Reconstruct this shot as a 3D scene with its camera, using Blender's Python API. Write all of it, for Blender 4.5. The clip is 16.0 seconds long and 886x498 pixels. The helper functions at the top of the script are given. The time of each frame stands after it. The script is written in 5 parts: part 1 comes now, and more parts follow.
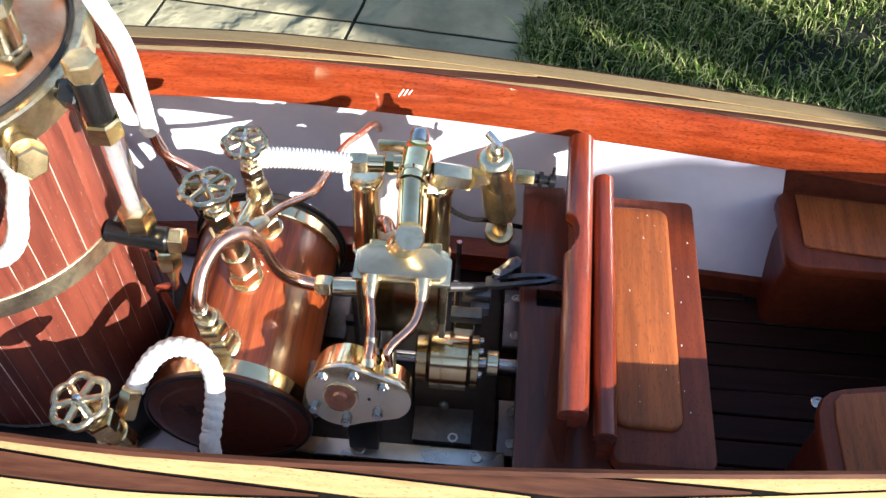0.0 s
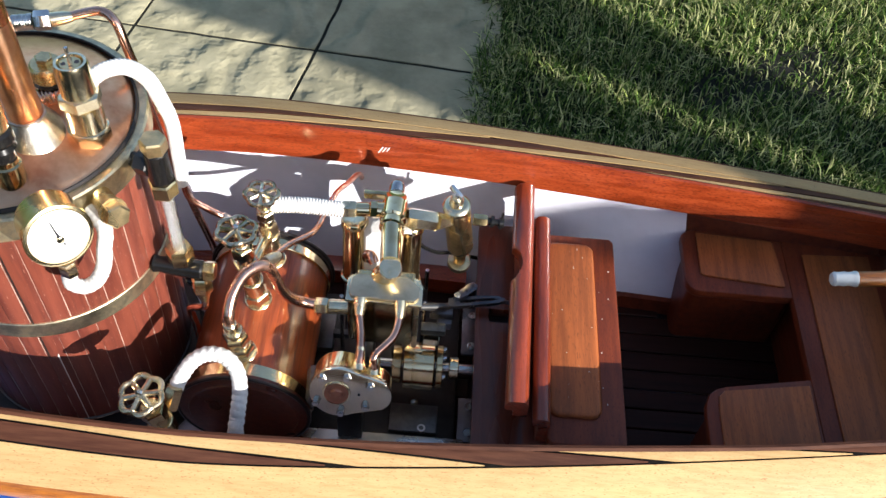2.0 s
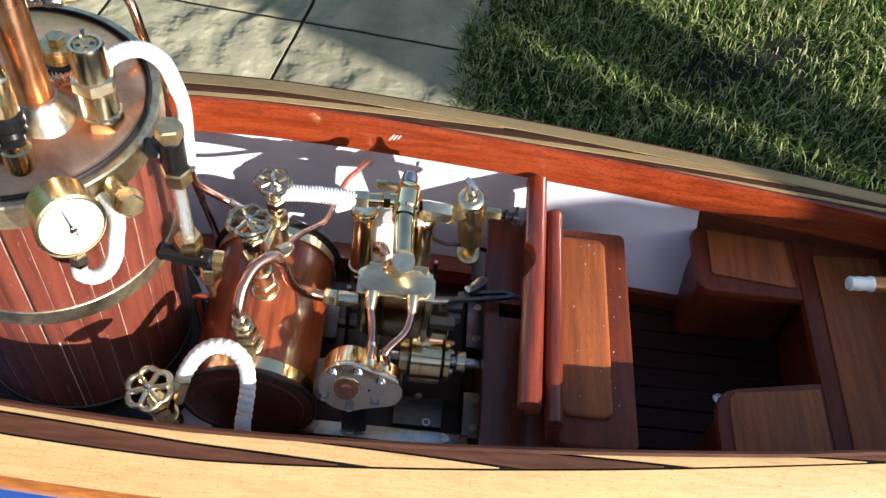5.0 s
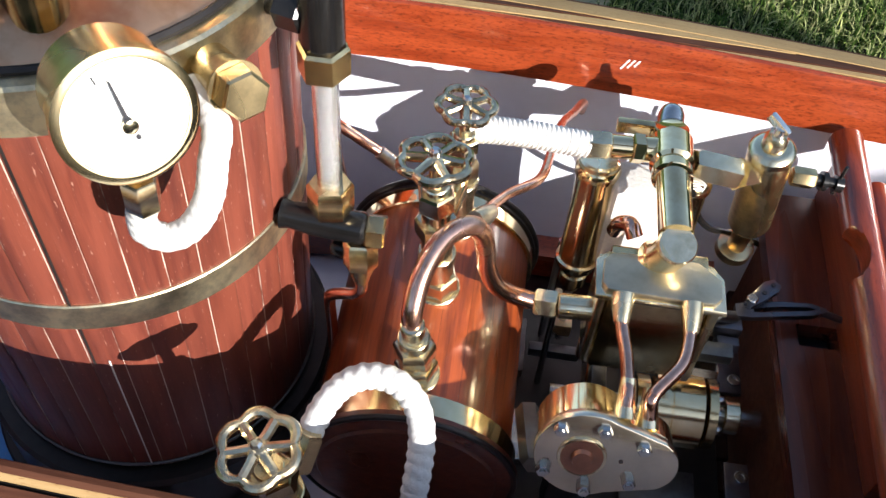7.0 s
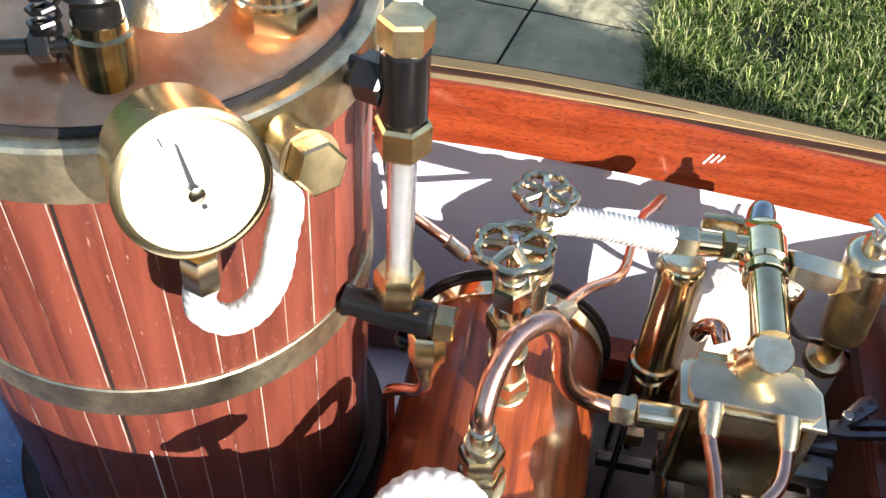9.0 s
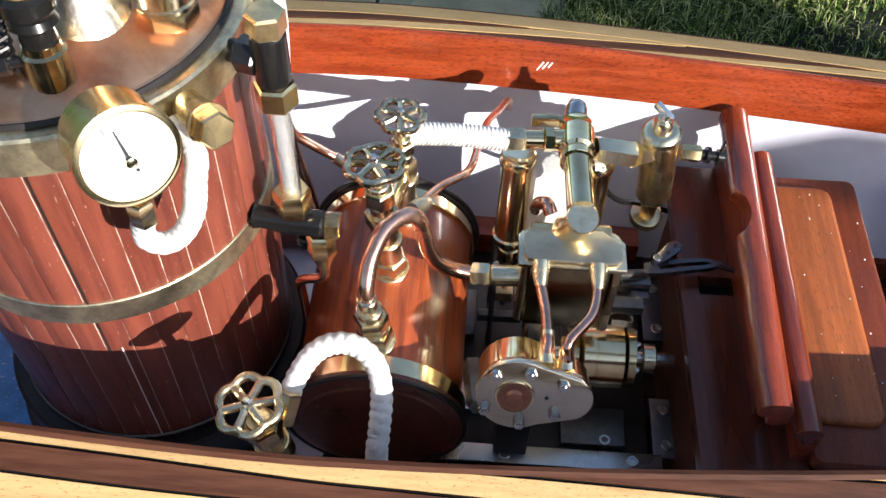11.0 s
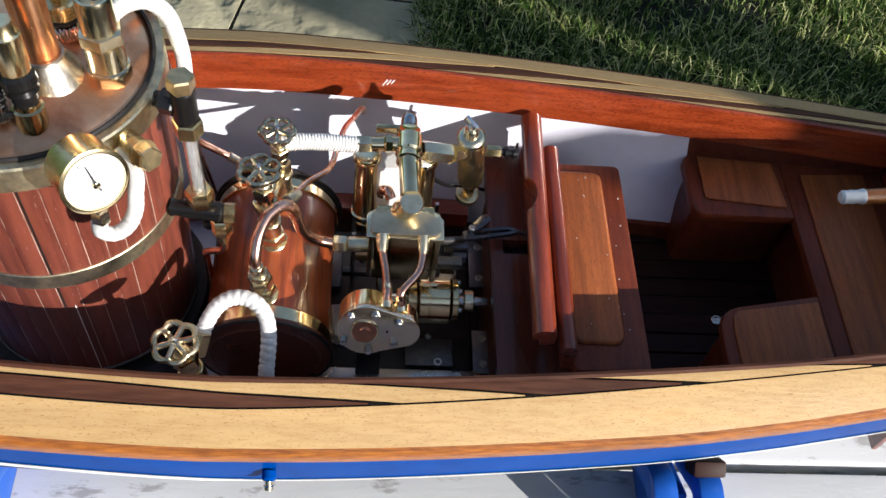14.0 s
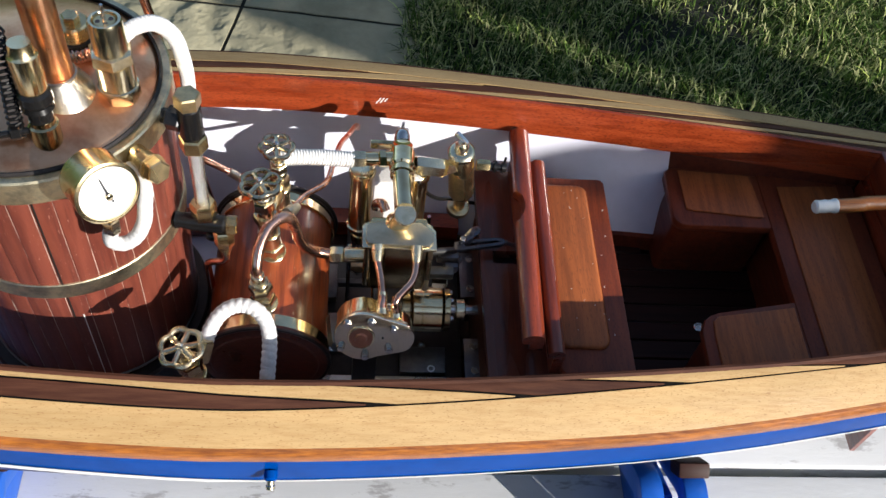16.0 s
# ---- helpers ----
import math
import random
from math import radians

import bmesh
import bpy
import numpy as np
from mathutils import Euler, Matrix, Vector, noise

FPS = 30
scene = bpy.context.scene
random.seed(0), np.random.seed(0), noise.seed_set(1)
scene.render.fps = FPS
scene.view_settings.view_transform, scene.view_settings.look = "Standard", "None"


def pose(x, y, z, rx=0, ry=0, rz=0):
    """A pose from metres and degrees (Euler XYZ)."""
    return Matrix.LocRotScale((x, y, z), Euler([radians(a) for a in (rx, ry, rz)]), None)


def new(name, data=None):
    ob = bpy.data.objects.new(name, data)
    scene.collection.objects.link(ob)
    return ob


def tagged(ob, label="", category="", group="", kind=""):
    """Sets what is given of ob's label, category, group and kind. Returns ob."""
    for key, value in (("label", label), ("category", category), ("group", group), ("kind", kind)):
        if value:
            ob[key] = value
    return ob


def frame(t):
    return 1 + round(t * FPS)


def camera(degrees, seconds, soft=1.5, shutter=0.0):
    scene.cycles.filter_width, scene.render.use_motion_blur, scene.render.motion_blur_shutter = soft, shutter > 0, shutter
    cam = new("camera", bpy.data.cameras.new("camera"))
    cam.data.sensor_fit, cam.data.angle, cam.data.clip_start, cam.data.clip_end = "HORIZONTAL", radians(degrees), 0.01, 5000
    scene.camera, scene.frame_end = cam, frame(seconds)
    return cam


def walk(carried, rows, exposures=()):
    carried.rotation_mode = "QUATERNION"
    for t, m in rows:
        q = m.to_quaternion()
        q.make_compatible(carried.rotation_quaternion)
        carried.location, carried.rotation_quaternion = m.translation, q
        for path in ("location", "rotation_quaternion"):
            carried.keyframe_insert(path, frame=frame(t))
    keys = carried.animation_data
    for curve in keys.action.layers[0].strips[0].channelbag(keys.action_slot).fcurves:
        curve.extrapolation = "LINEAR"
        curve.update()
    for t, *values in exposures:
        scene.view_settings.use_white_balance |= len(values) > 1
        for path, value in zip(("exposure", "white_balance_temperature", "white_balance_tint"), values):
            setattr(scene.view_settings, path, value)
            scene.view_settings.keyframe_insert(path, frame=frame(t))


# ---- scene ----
cam = camera(50.00, 16.0)
PATH = [
    (0, pose(0.0417, -0.2222, 0.4137, 37.58, -1.24, 4.79)),
    (0.5, pose(0.0395, -0.2340, 0.4334, 36.69, -1.52, 4.94)),
    (1, pose(0.0397, -0.2535, 0.4580, 37.42, -1.99, 4.57)),
    (1.5, pose(0.0364, -0.2713, 0.4840, 38.31, -3.02, 3.90)),
    (2, pose(0.0334, -0.2839, 0.5053, 38.47, -3.68, 3.18)),
    (2.5, pose(0.0290, -0.2882, 0.5182, 37.94, -4.07, 2.83)),
    (3, pose(0.0233, -0.2867, 0.5178, 37.63, -4.09, 2.60)),
    (3.5, pose(0.0202, -0.2802, 0.5204, 36.76, -3.94, 2.90)),
    (5.8, pose(-0.0087, -0.2504, 0.4509, 37.11, -7.30, 5.43)),
    (6, pose(-0.0164, -0.2366, 0.4268, 37.50, -7.44, 6.07)),
    (6.5, pose(-0.0322, -0.2026, 0.3639, 39.27, -5.45, 6.84)),
    (7, pose(-0.0457, -0.1749, 0.3294, 38.82, -3.37, 7.32)),
    (7.5, pose(-0.0519, -0.1630, 0.3120, 38.79, -1.40, 7.21)),
    (8, pose(-0.0565, -0.1582, 0.3117, 43.27, -2.95, 10.07)),
    (8.2, pose(-0.0575, -0.1584, 0.3114, 44.52, -3.58, 11.19)),
    (10.3, pose(-0.0371, -0.1871, 0.3407, 42.12, -0.85, 7.99)),
    (10.5, pose(-0.0331, -0.1923, 0.3504, 40.86, -0.62, 7.09)),
    (11, pose(-0.0295, -0.2114, 0.3776, 37.98, -1.38, 3.48)),
    (11.5, pose(-0.0282, -0.2310, 0.4142, 36.33, -3.73, 0.79)),
    (12, pose(-0.0201, -0.2522, 0.4452, 35.35, -4.97, -0.22)),
    (12.5, pose(-0.0149, -0.2654, 0.4674, 34.15, -5.52, -0.50)),
    (13, pose(-0.0130, -0.2713, 0.4783, 33.92, -5.60, -0.57)),
    (13.5, pose(-0.0144, -0.2769, 0.4884, 34.41, -5.90, -0.82)),
    (14, pose(-0.0160, -0.2816, 0.4969, 34.83, -5.94, -1.27)),
    (14.5, pose(-0.0176, -0.2870, 0.5028, 35.43, -5.89, -1.68)),
    (15, pose(-0.0183, -0.2919, 0.5083, 35.68, -5.87, -1.95)),
    (15.5, pose(-0.0200, -0.2962, 0.5089, 36.05, -6.03, -2.06)),
    (16, pose(-0.0199, -0.2998, 0.5110, 36.24, -6.22, -2.04)),
]
walk(cam, PATH, [(0.0, 1.48), (1.0, 1.22), (2.5, 0.98), (3.5, 1.00), (6.0, 0.94), (7.5, 1.15), (8.2, 1.24), (10.5, 1.16), (12.5, 0.71), (16.0, 0.55)])

# ---- world and sun ----
SUN_DIR = Vector((-0.7254, 0.6884, -0.3939)).normalized()
world = bpy.data.worlds.new("sky")
scene.world = world
world.use_nodes = True
sky = world.node_tree.nodes.new("ShaderNodeTexSky")
sky.sky_type, sky.sun_disc = "NISHITA", False
sky.sun_elevation, sky.sun_rotation = radians(21.5), radians(133.5)
back = world.node_tree.nodes["Background"]
back.inputs["Strength"].default_value = 0.120
world.node_tree.links.new(sky.outputs["Color"], back.inputs["Color"])
sun = new("sun", bpy.data.lights.new("sun", "SUN"))
sun.data.energy, sun.data.angle, sun.data.color = 5.0, radians(0.35), (1.0, 0.965, 0.92)
sun.rotation_mode = "QUATERNION"
sun.rotation_quaternion = SUN_DIR.to_track_quat("-Z", "Y")


# ---- materials ----
def mat(name, colour, rough=0.5, metal=0.0, coat=0.0, var=0.0, scale=60.0, stretch=(1, 1, 1), bump=0.0, bump_scale=None,
        second=None, mix=(0.4, 0.65), per_piece=0.0, detail=4.0, rough_var=0.0, spec=0.5, coat_rough=0.06, flecks=None, fleck_mix=(0.66, 0.72)):
    """A surface with variation at two scales: broad tone and fine grain, stretched along the grain."""
    m = bpy.data.materials.new(name)
    m.use_nodes = True
    n, link = m.node_tree.nodes, m.node_tree.links
    b = n["Principled BSDF"]
    b.inputs["Roughness"].default_value, b.inputs["Metallic"].default_value = rough, metal
    b.inputs["Coat Weight"].default_value, b.inputs["Coat Roughness"].default_value = coat, coat_rough
    b.inputs["Specular IOR Level"].default_value = spec
    co = n.new("ShaderNodeTexCoord")
    mp = n.new("ShaderNodeMapping")
    mp.inputs["Scale"].default_value = stretch
    link.new(co.outputs["Object"], mp.inputs["Vector"])
    fine = n.new("ShaderNodeTexNoise")
    fine.inputs["Scale"].default_value, fine.inputs["Detail"].default_value = scale, detail
    fine.inputs["Roughness"].default_value = 0.65
    link.new(mp.outputs["Vector"], fine.inputs["Vector"])
    broad = n.new("ShaderNodeTexNoise")
    broad.inputs["Scale"].default_value, broad.inputs["Detail"].default_value = scale * 0.13, 3
    link.new(mp.outputs["Vector"], broad.inputs["Vector"])
    ramp = n.new("ShaderNodeMapRange")
    ramp.inputs["From Min"].default_value, ramp.inputs["From Max"].default_value = mix
    link.new(fine.outputs["Fac"], ramp.inputs["Value"])
    blend = n.new("ShaderNodeMix")
    blend.data_type = "RGBA"
    c2 = second or tuple(c * (1 - var) for c in colour)
    blend.inputs["A"].default_value, blend.inputs["B"].default_value = (*colour, 1), (*c2, 1)
    link.new(ramp.outputs["Result"], blend.inputs["Factor"])
    hsv = n.new("ShaderNodeHueSaturation")
    link.new(blend.outputs["Result"], hsv.inputs["Color"])
    tone = n.new("ShaderNodeMapRange")
    tone.inputs["From Min"].default_value, tone.inputs["From Max"].default_value = 0.3, 0.7
    tone.inputs["To Min"].default_value, tone.inputs["To Max"].default_value = 1 - var * 0.6, 1 + var * 0.5
    link.new(broad.outputs["Fac"], tone.inputs["Value"])
    if per_piece:
        info = n.new("ShaderNodeObjectInfo")
        pr = n.new("ShaderNodeMapRange")
        pr.inputs["To Min"].default_value, pr.inputs["To Max"].default_value = 1 - per_piece, 1 + per_piece
        link.new(info.outputs["Random"], pr.inputs["Value"])
        mul = n.new("ShaderNodeMath")
        mul.operation = "MULTIPLY"
        link.new(tone.outputs["Result"], mul.inputs[0])
        link.new(pr.outputs["Result"], mul.inputs[1])
        link.new(mul.outputs[0], hsv.inputs["Value"])
    else:
        link.new(tone.outputs["Result"], hsv.inputs["Value"])
    if flecks:
        spot = n.new("ShaderNodeTexNoise")
        spot.inputs["Scale"].default_value, spot.inputs["Detail"].default_value = flecks[0], 2
        mp2 = n.new("ShaderNodeMapping")
        mp2.inputs["Scale"].default_value = [q ** 0.55 for q in stretch]
        link.new(co.outputs["Object"], mp2.inputs["Vector"])
        link.new(mp2.outputs["Vector"], spot.inputs["Vector"])
        cut = n.new("ShaderNodeMapRange")
        cut.inputs["From Min"].default_value, cut.inputs["From Max"].default_value = fleck_mix
        link.new(spot.outputs["Fac"], cut.inputs["Value"])
        fm = n.new("ShaderNodeMix")
        fm.data_type = "RGBA"
        fm.inputs["B"].default_value = (*flecks[1], 1)
        link.new(hsv.outputs["Color"], fm.inputs["A"])
        link.new(cut.outputs["Result"], fm.inputs["Factor"])
        link.new(fm.outputs["Result"], b.inputs["Base Color"])
    else:
        link.new(hsv.outputs["Color"], b.inputs["Base Color"])
    if rough_var:
        rr = n.new("ShaderNodeMapRange")
        rr.inputs["From Min"].default_value, rr.inputs["From Max"].default_value = 0.35, 0.7
        rr.inputs["To Min"].default_value, rr.inputs["To Max"].default_value = max(rough - rough_var, 0.02), rough + rough_var
        link.new(broad.outputs["Fac"], rr.inputs["Value"])
        link.new(rr.outputs["Result"], b.inputs["Roughness"])
    if bump:
        bp = n.new("ShaderNodeBump")
        bp.inputs["Strength"].default_value, bp.inputs["Distance"].default_value = bump, 0.0006
        link.new(fine.outputs["Fac"], bp.inputs["Height"])
        link.new(bp.outputs["Normal"], b.inputs["Normal"])
    return m


MAHOGANY = mat("mahogany_varnish", (0.31, 0.052, 0.015), 0.30, coat=0.7, var=0.35, scale=240, stretch=(0.12, 1, 1), bump=0.3, second=(0.19, 0.026, 0.007), rough_var=0.10, coat_rough=0.12, flecks=(1500, (0.085, 0.012, 0.004)), fleck_mix=(0.50, 0.78))
MAHOGANY_Y = mat("mahogany_cross_grain", (0.23, 0.036, 0.011), 0.32, spec=0.45, coat=0.8, var=0.4, scale=240, stretch=(1, 0.10, 1), bump=0.8, second=(0.12, 0.020, 0.008), rough_var=0.12, coat_rough=0.14, flecks=(1500, (0.13, 0.020, 0.007)), fleck_mix=(0.54, 0.80))
JOINERY = mat("brown_joinery", (0.18, 0.036, 0.013), 0.42, spec=0.3, coat=0.12, var=0.4, scale=220, stretch=(1, 0.12, 1), bump=0.35, second=(0.115, 0.023, 0.010), rough_var=0.12, coat_rough=0.15, flecks=(1500, (0.07, 0.015, 0.008)), fleck_mix=(0.54, 0.80))
BULKHEAD = mat("dark_red_bulkhead", (0.105, 0.026, 0.013), 0.36, spec=0.4, coat=0.35, var=0.4, scale=230, stretch=(1, 0.10, 1), bump=0.3, second=(0.060, 0.015, 0.009), rough_var=0.12, coat_rough=0.12)
SEAT_LIGHT = mat("iroko_panel", (0.35, 0.098, 0.028), 0.45, spec=0.3, coat=0.12, var=0.3, scale=260, stretch=(1, 0.06, 1), bump=0.25, second=(0.22, 0.062, 0.020), coat_rough=0.15, rough_var=0.1, flecks=(1600, (0.15, 0.046, 0.016)), fleck_mix=(0.55, 0.80))
LAGGING = mat("lagging_mahogany", (0.165, 0.040, 0.023), 0.42, spec=0.45, coat=0.35, var=0.5, scale=200, stretch=(1, 1, 0.08), bump=0.45, second=(0.100, 0.022, 0.014), per_piece=0.12, rough_var=0.14, coat_rough=0.22, flecks=(1500, (0.42, 0.22, 0.16)), fleck_mix=(0.68, 0.80))
TANK_WOOD = mat("tank_lagging", (0.32, 0.066, 0.016), 0.34, coat=0.5, var=0.45, scale=260, stretch=(1, 0.07, 1), bump=0.3, second=(0.13, 0.024, 0.008), per_piece=0.08, coat_rough=0.10, rough_var=0.1, flecks=(800, (0.30, 0.18, 0.12)), fleck_mix=(0.72, 0.80))
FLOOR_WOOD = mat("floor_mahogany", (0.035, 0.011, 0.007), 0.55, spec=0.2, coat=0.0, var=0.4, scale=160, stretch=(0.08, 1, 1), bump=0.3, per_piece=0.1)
SYCAMORE = mat("sycamore_deck", (0.48, 0.315, 0.142), 0.55, coat=0.0, spec=0.25, var=0.18, scale=520, stretch=(0.10, 1, 1), bump=0.3, second=(0.40, 0.235, 0.095), mix=(0.45, 0.75), coat_rough=0.2, rough_var=0.1, flecks=(1900, (0.30, 0.165, 0.065)), fleck_mix=(0.61, 0.70))
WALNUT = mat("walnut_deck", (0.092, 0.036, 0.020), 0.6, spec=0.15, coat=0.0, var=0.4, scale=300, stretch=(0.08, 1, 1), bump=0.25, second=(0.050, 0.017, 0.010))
CAULK = mat("black_caulking", (0.010, 0.009, 0.008), 0.9, var=0.3, scale=400, spec=0.05)
STRAKE = mat("orange_mahogany_strake", (0.44, 0.150, 0.026), 0.4, coat=0.4, var=0.5, scale=700, stretch=(0.12, 1, 1), bump=0.6, second=(0.20, 0.058, 0.015), mix=(0.36, 0.68))
BLUE = mat("blue_gloss_paint", (0.0, 0.055, 0.30), 0.20, coat=0.0, var=0.2, scale=25, rough_var=0.06, spec=0.03)
BOTTOM = mat("plum_grey_bottom_paint", (0.045, 0.030, 0.040), 0.35, var=0.3, scale=60, rough_var=0.1)
WHITE_LINE = mat("white_paint_line", (0.78, 0.78, 0.76), 0.35, var=0.08, scale=90)
LINING = mat("lining_white_paint", (0.82, 0.82, 0.92), 0.2, coat=0.6, var=0.08, scale=30, rough_var=0.12)
BRASS = mat("brass_polished", (0.97, 0.80, 0.50), 0.19, metal=1.0, var=0.12, scale=90, second=(0.84, 0.65, 0.36), bump=0.06, rough_var=0.10)
BRASS_DULL = mat("brass_tarnished", (0.80, 0.62, 0.34), 0.23, metal=1.0, var=0.25, scale=140, second=(0.55, 0.42, 0.23), bump=0.12, rough_var=0.12)
BRASS_PALE = mat("brass_machined_pale", (0.93, 0.82, 0.58), 0.26, metal=1.0, var=0.12, scale=160, second=(0.74, 0.64, 0.42), bump=0.05, rough_var=0.1)
BAND = mat("weathered_brass_band", (0.82, 0.71, 0.47), 0.42, metal=1.0, var=0.3, scale=170, second=(0.50, 0.44, 0.30), bump=0.25, rough_var=0.14)
WHEEL = mat("cast_bronze_wheel", (0.72, 0.61, 0.42), 0.24, metal=1.0, var=0.25, scale=150, second=(0.45, 0.36, 0.23), bump=0.2, rough_var=0.1)
COPPER = mat("copper_polished", (0.98, 0.56, 0.32), 0.36, metal=1.0, var=0.25, scale=70, second=(0.78, 0.34, 0.17), bump=0.05, rough_var=0.12)
COPPER_PIPE = mat("copper_pipe", (0.90, 0.54, 0.41), 0.22, metal=1.0, var=0.25, scale=120, second=(0.70, 0.36, 0.25), rough_var=0.1)
STEEL = mat("steel_bright", (0.62, 0.61, 0.60), 0.25, metal=1.0, var=0.15, scale=120, rough_var=0.1)
STEEL_GREY = mat("steel_grey", (0.15, 0.145, 0.165), 0.36, metal=0.9, var=0.2, scale=150, rough_var=0.1)
STEEL_DARK = mat("steel_dark", (0.16, 0.155, 0.15), 0.38, metal=0.9, var=0.3, scale=150, bump=0.1, rough_var=0.1)
BLACK = mat("black_fitting", (0.010, 0.0095, 0.0095), 0.24, var=0.3, scale=120, coat=0.1, spec=0.35)
LAMP_BLACK = mat("blackened_plate", (0.035, 0.030, 0.028), 0.45, metal=0.4, var=0.4, scale=80, rough_var=0.12)
LAG_ROPE = mat("white_lagging_cord", (0.72, 0.71, 0.69), 0.85, var=0.12, scale=700, bump=0.6)
DIAL = mat("dial_white", (0.82, 0.81, 0.78), 0.3, var=0.03, scale=60)
INK = mat("dial_ink", (0.02, 0.02, 0.025), 0.4)
SOLDER = mat("silver_solder", (0.78, 0.72, 0.62), 0.3, metal=1.0, var=0.3, scale=300, bump=0.3)
RED_WASHER = mat("copper_washer", (0.50, 0.24, 0.16), 0.36, metal=1.0, var=0.2, scale=150)
BENCH_PAINT = mat("white_bench_paint", (0.66, 0.665, 0.67), 0.5, var=0.25, scale=75, stretch=(0.35, 1, 1), bump=0.9, second=(0.40, 0.39, 0.39), mix=(0.57, 0.63), detail=8)
STAND_BLUE = mat("blue_stand_paint", (0.01, 0.10, 0.48), 0.34, spec=0.3, coat=0.0, var=0.12, scale=60)
PLATE_BLUE = mat("faded_blue_plate", (0.08, 0.33, 0.72), 0.4, var=0.3, scale=90, rough_var=0.1, flecks=(700, (0.45, 0.55, 0.65)), fleck_mix=(0.66, 0.72))
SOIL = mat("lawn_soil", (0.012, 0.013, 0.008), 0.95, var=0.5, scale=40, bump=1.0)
GLUE = mat("pale_stave_joint", (0.58, 0.46, 0.38), 0.5, var=0.3, scale=260, stretch=(1, 1, 0.10), second=(0.09, 0.026, 0.016), mix=(0.48, 0.58))
PUMP_PLATE = mat("pale_bronze_plate", (0.74, 0.67, 0.55), 0.26, metal=1.0, var=0.12, scale=140, bump=0.08, rough_var=0.1)
CHEST = mat("satin_chest_plate", (0.66, 0.58, 0.42), 0.44, metal=1.0, var=0.2, scale=120, second=(0.54, 0.47, 0.33), bump=0.08, rough_var=0.1)
NICKEL = mat("bright_nickel", (0.90, 0.88, 0.83), 0.2, metal=1.0, var=0.1, scale=120, rough_var=0.08)
UNSEEN_HEDGE = mat("unseen_hedge_leaves", (0.035, 0.075, 0.018), 0.6, var=0.6, scale=9, bump=0.6, second=(0.010, 0.022, 0.007))
SHADE_TIMBER = mat("shade_fence_timber", (0.22, 0.15, 0.09), 0.8, var=0.4, scale=40, stretch=(0.1, 1, 1), bump=0.5)


def glass_mat():
    m = bpy.data.materials.new("gauge_glass")
    m.use_nodes = True
    b = m.node_tree.nodes["Principled BSDF"]
    b.inputs["Base Color"].default_value = (0.97, 0.98, 0.98, 1)
    b.inputs["Roughness"].default_value, b.inputs["IOR"].default_value = 0.03, 1.45
    b.inputs["Transmission Weight"].default_value = 1.0
    return m


GLASS = glass_mat()
WATER = mat("frothy_water", (0.90, 0.92, 0.93), 0.22, var=0.15, scale=900, bump=1.0, coat=0.5)
WATER.node_tree.nodes["Principled BSDF"].inputs["Transmission Weight"].default_value = 0.9


def slab_mat():
    """Riven stone flags: pale grey-green with ochre stains and layered relief."""
    m = mat("riven_stone", (0.44, 0.395, 0.255), 0.75, var=0.3, scale=9, second=(0.29, 0.265, 0.165), per_piece=0.10, detail=8)
    n, link = m.node_tree.nodes, m.node_tree.links
    co = n.new("ShaderNodeTexCoord")
    warp = n.new("ShaderNodeTexNoise")
    warp.inputs["Scale"].default_value, warp.inputs["Detail"].default_value = 7, 6
    link.new(co.outputs["Object"], warp.inputs["Vector"])
    steps = n.new("ShaderNodeTexWave")
    steps.inputs["Scale"].default_value, steps.inputs["Distortion"].default_value = 2.2, 14
    steps.inputs["Detail"].default_value, steps.inputs["Detail Scale"].default_value = 5, 1.6
    link.new(co.outputs["Object"], steps.inputs["Vector"])
    add = n.new("ShaderNodeMath")
    link.new(warp.outputs["Fac"], add.inputs[0])
    link.new(steps.outputs["Fac"], add.inputs[1])
    bp = n.new("ShaderNodeBump")
    bp.inputs["Strength"].default_value, bp.inputs["Distance"].default_value = 0.9, 0.008
    link.new(add.outputs[0], bp.inputs["Height"])
    link.new(bp.outputs["Normal"], n["Principled BSDF"].inputs["Normal"])
    return m


def grass_mat():
    """Blades from dark to straw-tipped green, each blade with its own tone."""
    m = bpy.data.materials.new("grass_blades")
    m.use_nodes = True
    n, link = m.node_tree.nodes, m.node_tree.links
    b = n["Principled BSDF"]
    geo = n.new("ShaderNodeNewGeometry")
    ramp = n.new("ShaderNodeValToRGB")
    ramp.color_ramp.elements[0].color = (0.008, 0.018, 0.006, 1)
    ramp.color_ramp.elements[1].color = (0.58, 0.70, 0.16, 1)
    e = ramp.color_ramp.elements.new(0.54)
    e.color = (0.095, 0.175, 0.030, 1)
    e = ramp.color_ramp.elements.new(0.93)
    e.color = (0.62, 0.60, 0.30, 1)
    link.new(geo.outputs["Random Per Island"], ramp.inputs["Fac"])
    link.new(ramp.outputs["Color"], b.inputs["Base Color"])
    b.inputs["Roughness"].default_value = 0.45
    b.inputs["Specular IOR Level"].default_value = 0.12
    glow = n.new("ShaderNodeBsdfTranslucent")
    link.new(ramp.outputs["Color"], glow.inputs["Color"])
    both = n.new("ShaderNodeMixShader")
    both.inputs["Fac"].default_value = 0.28
    link.new(b.outputs["BSDF"], both.inputs[1])
    link.new(glow.outputs["BSDF"], both.inputs[2])
    link.new(both.outputs["Shader"], n["Material Output"].inputs["Surface"])
    return m


SLAB, GRASS = slab_mat(), grass_mat()


# ---- mesh helpers ----
def thing(name, label, category, at=(0, 0, 0), group="", kind=""):
    e = new(name)
    e.location, e.empty_display_size = at, 0.01
    return tagged(e, label, category, group, kind)


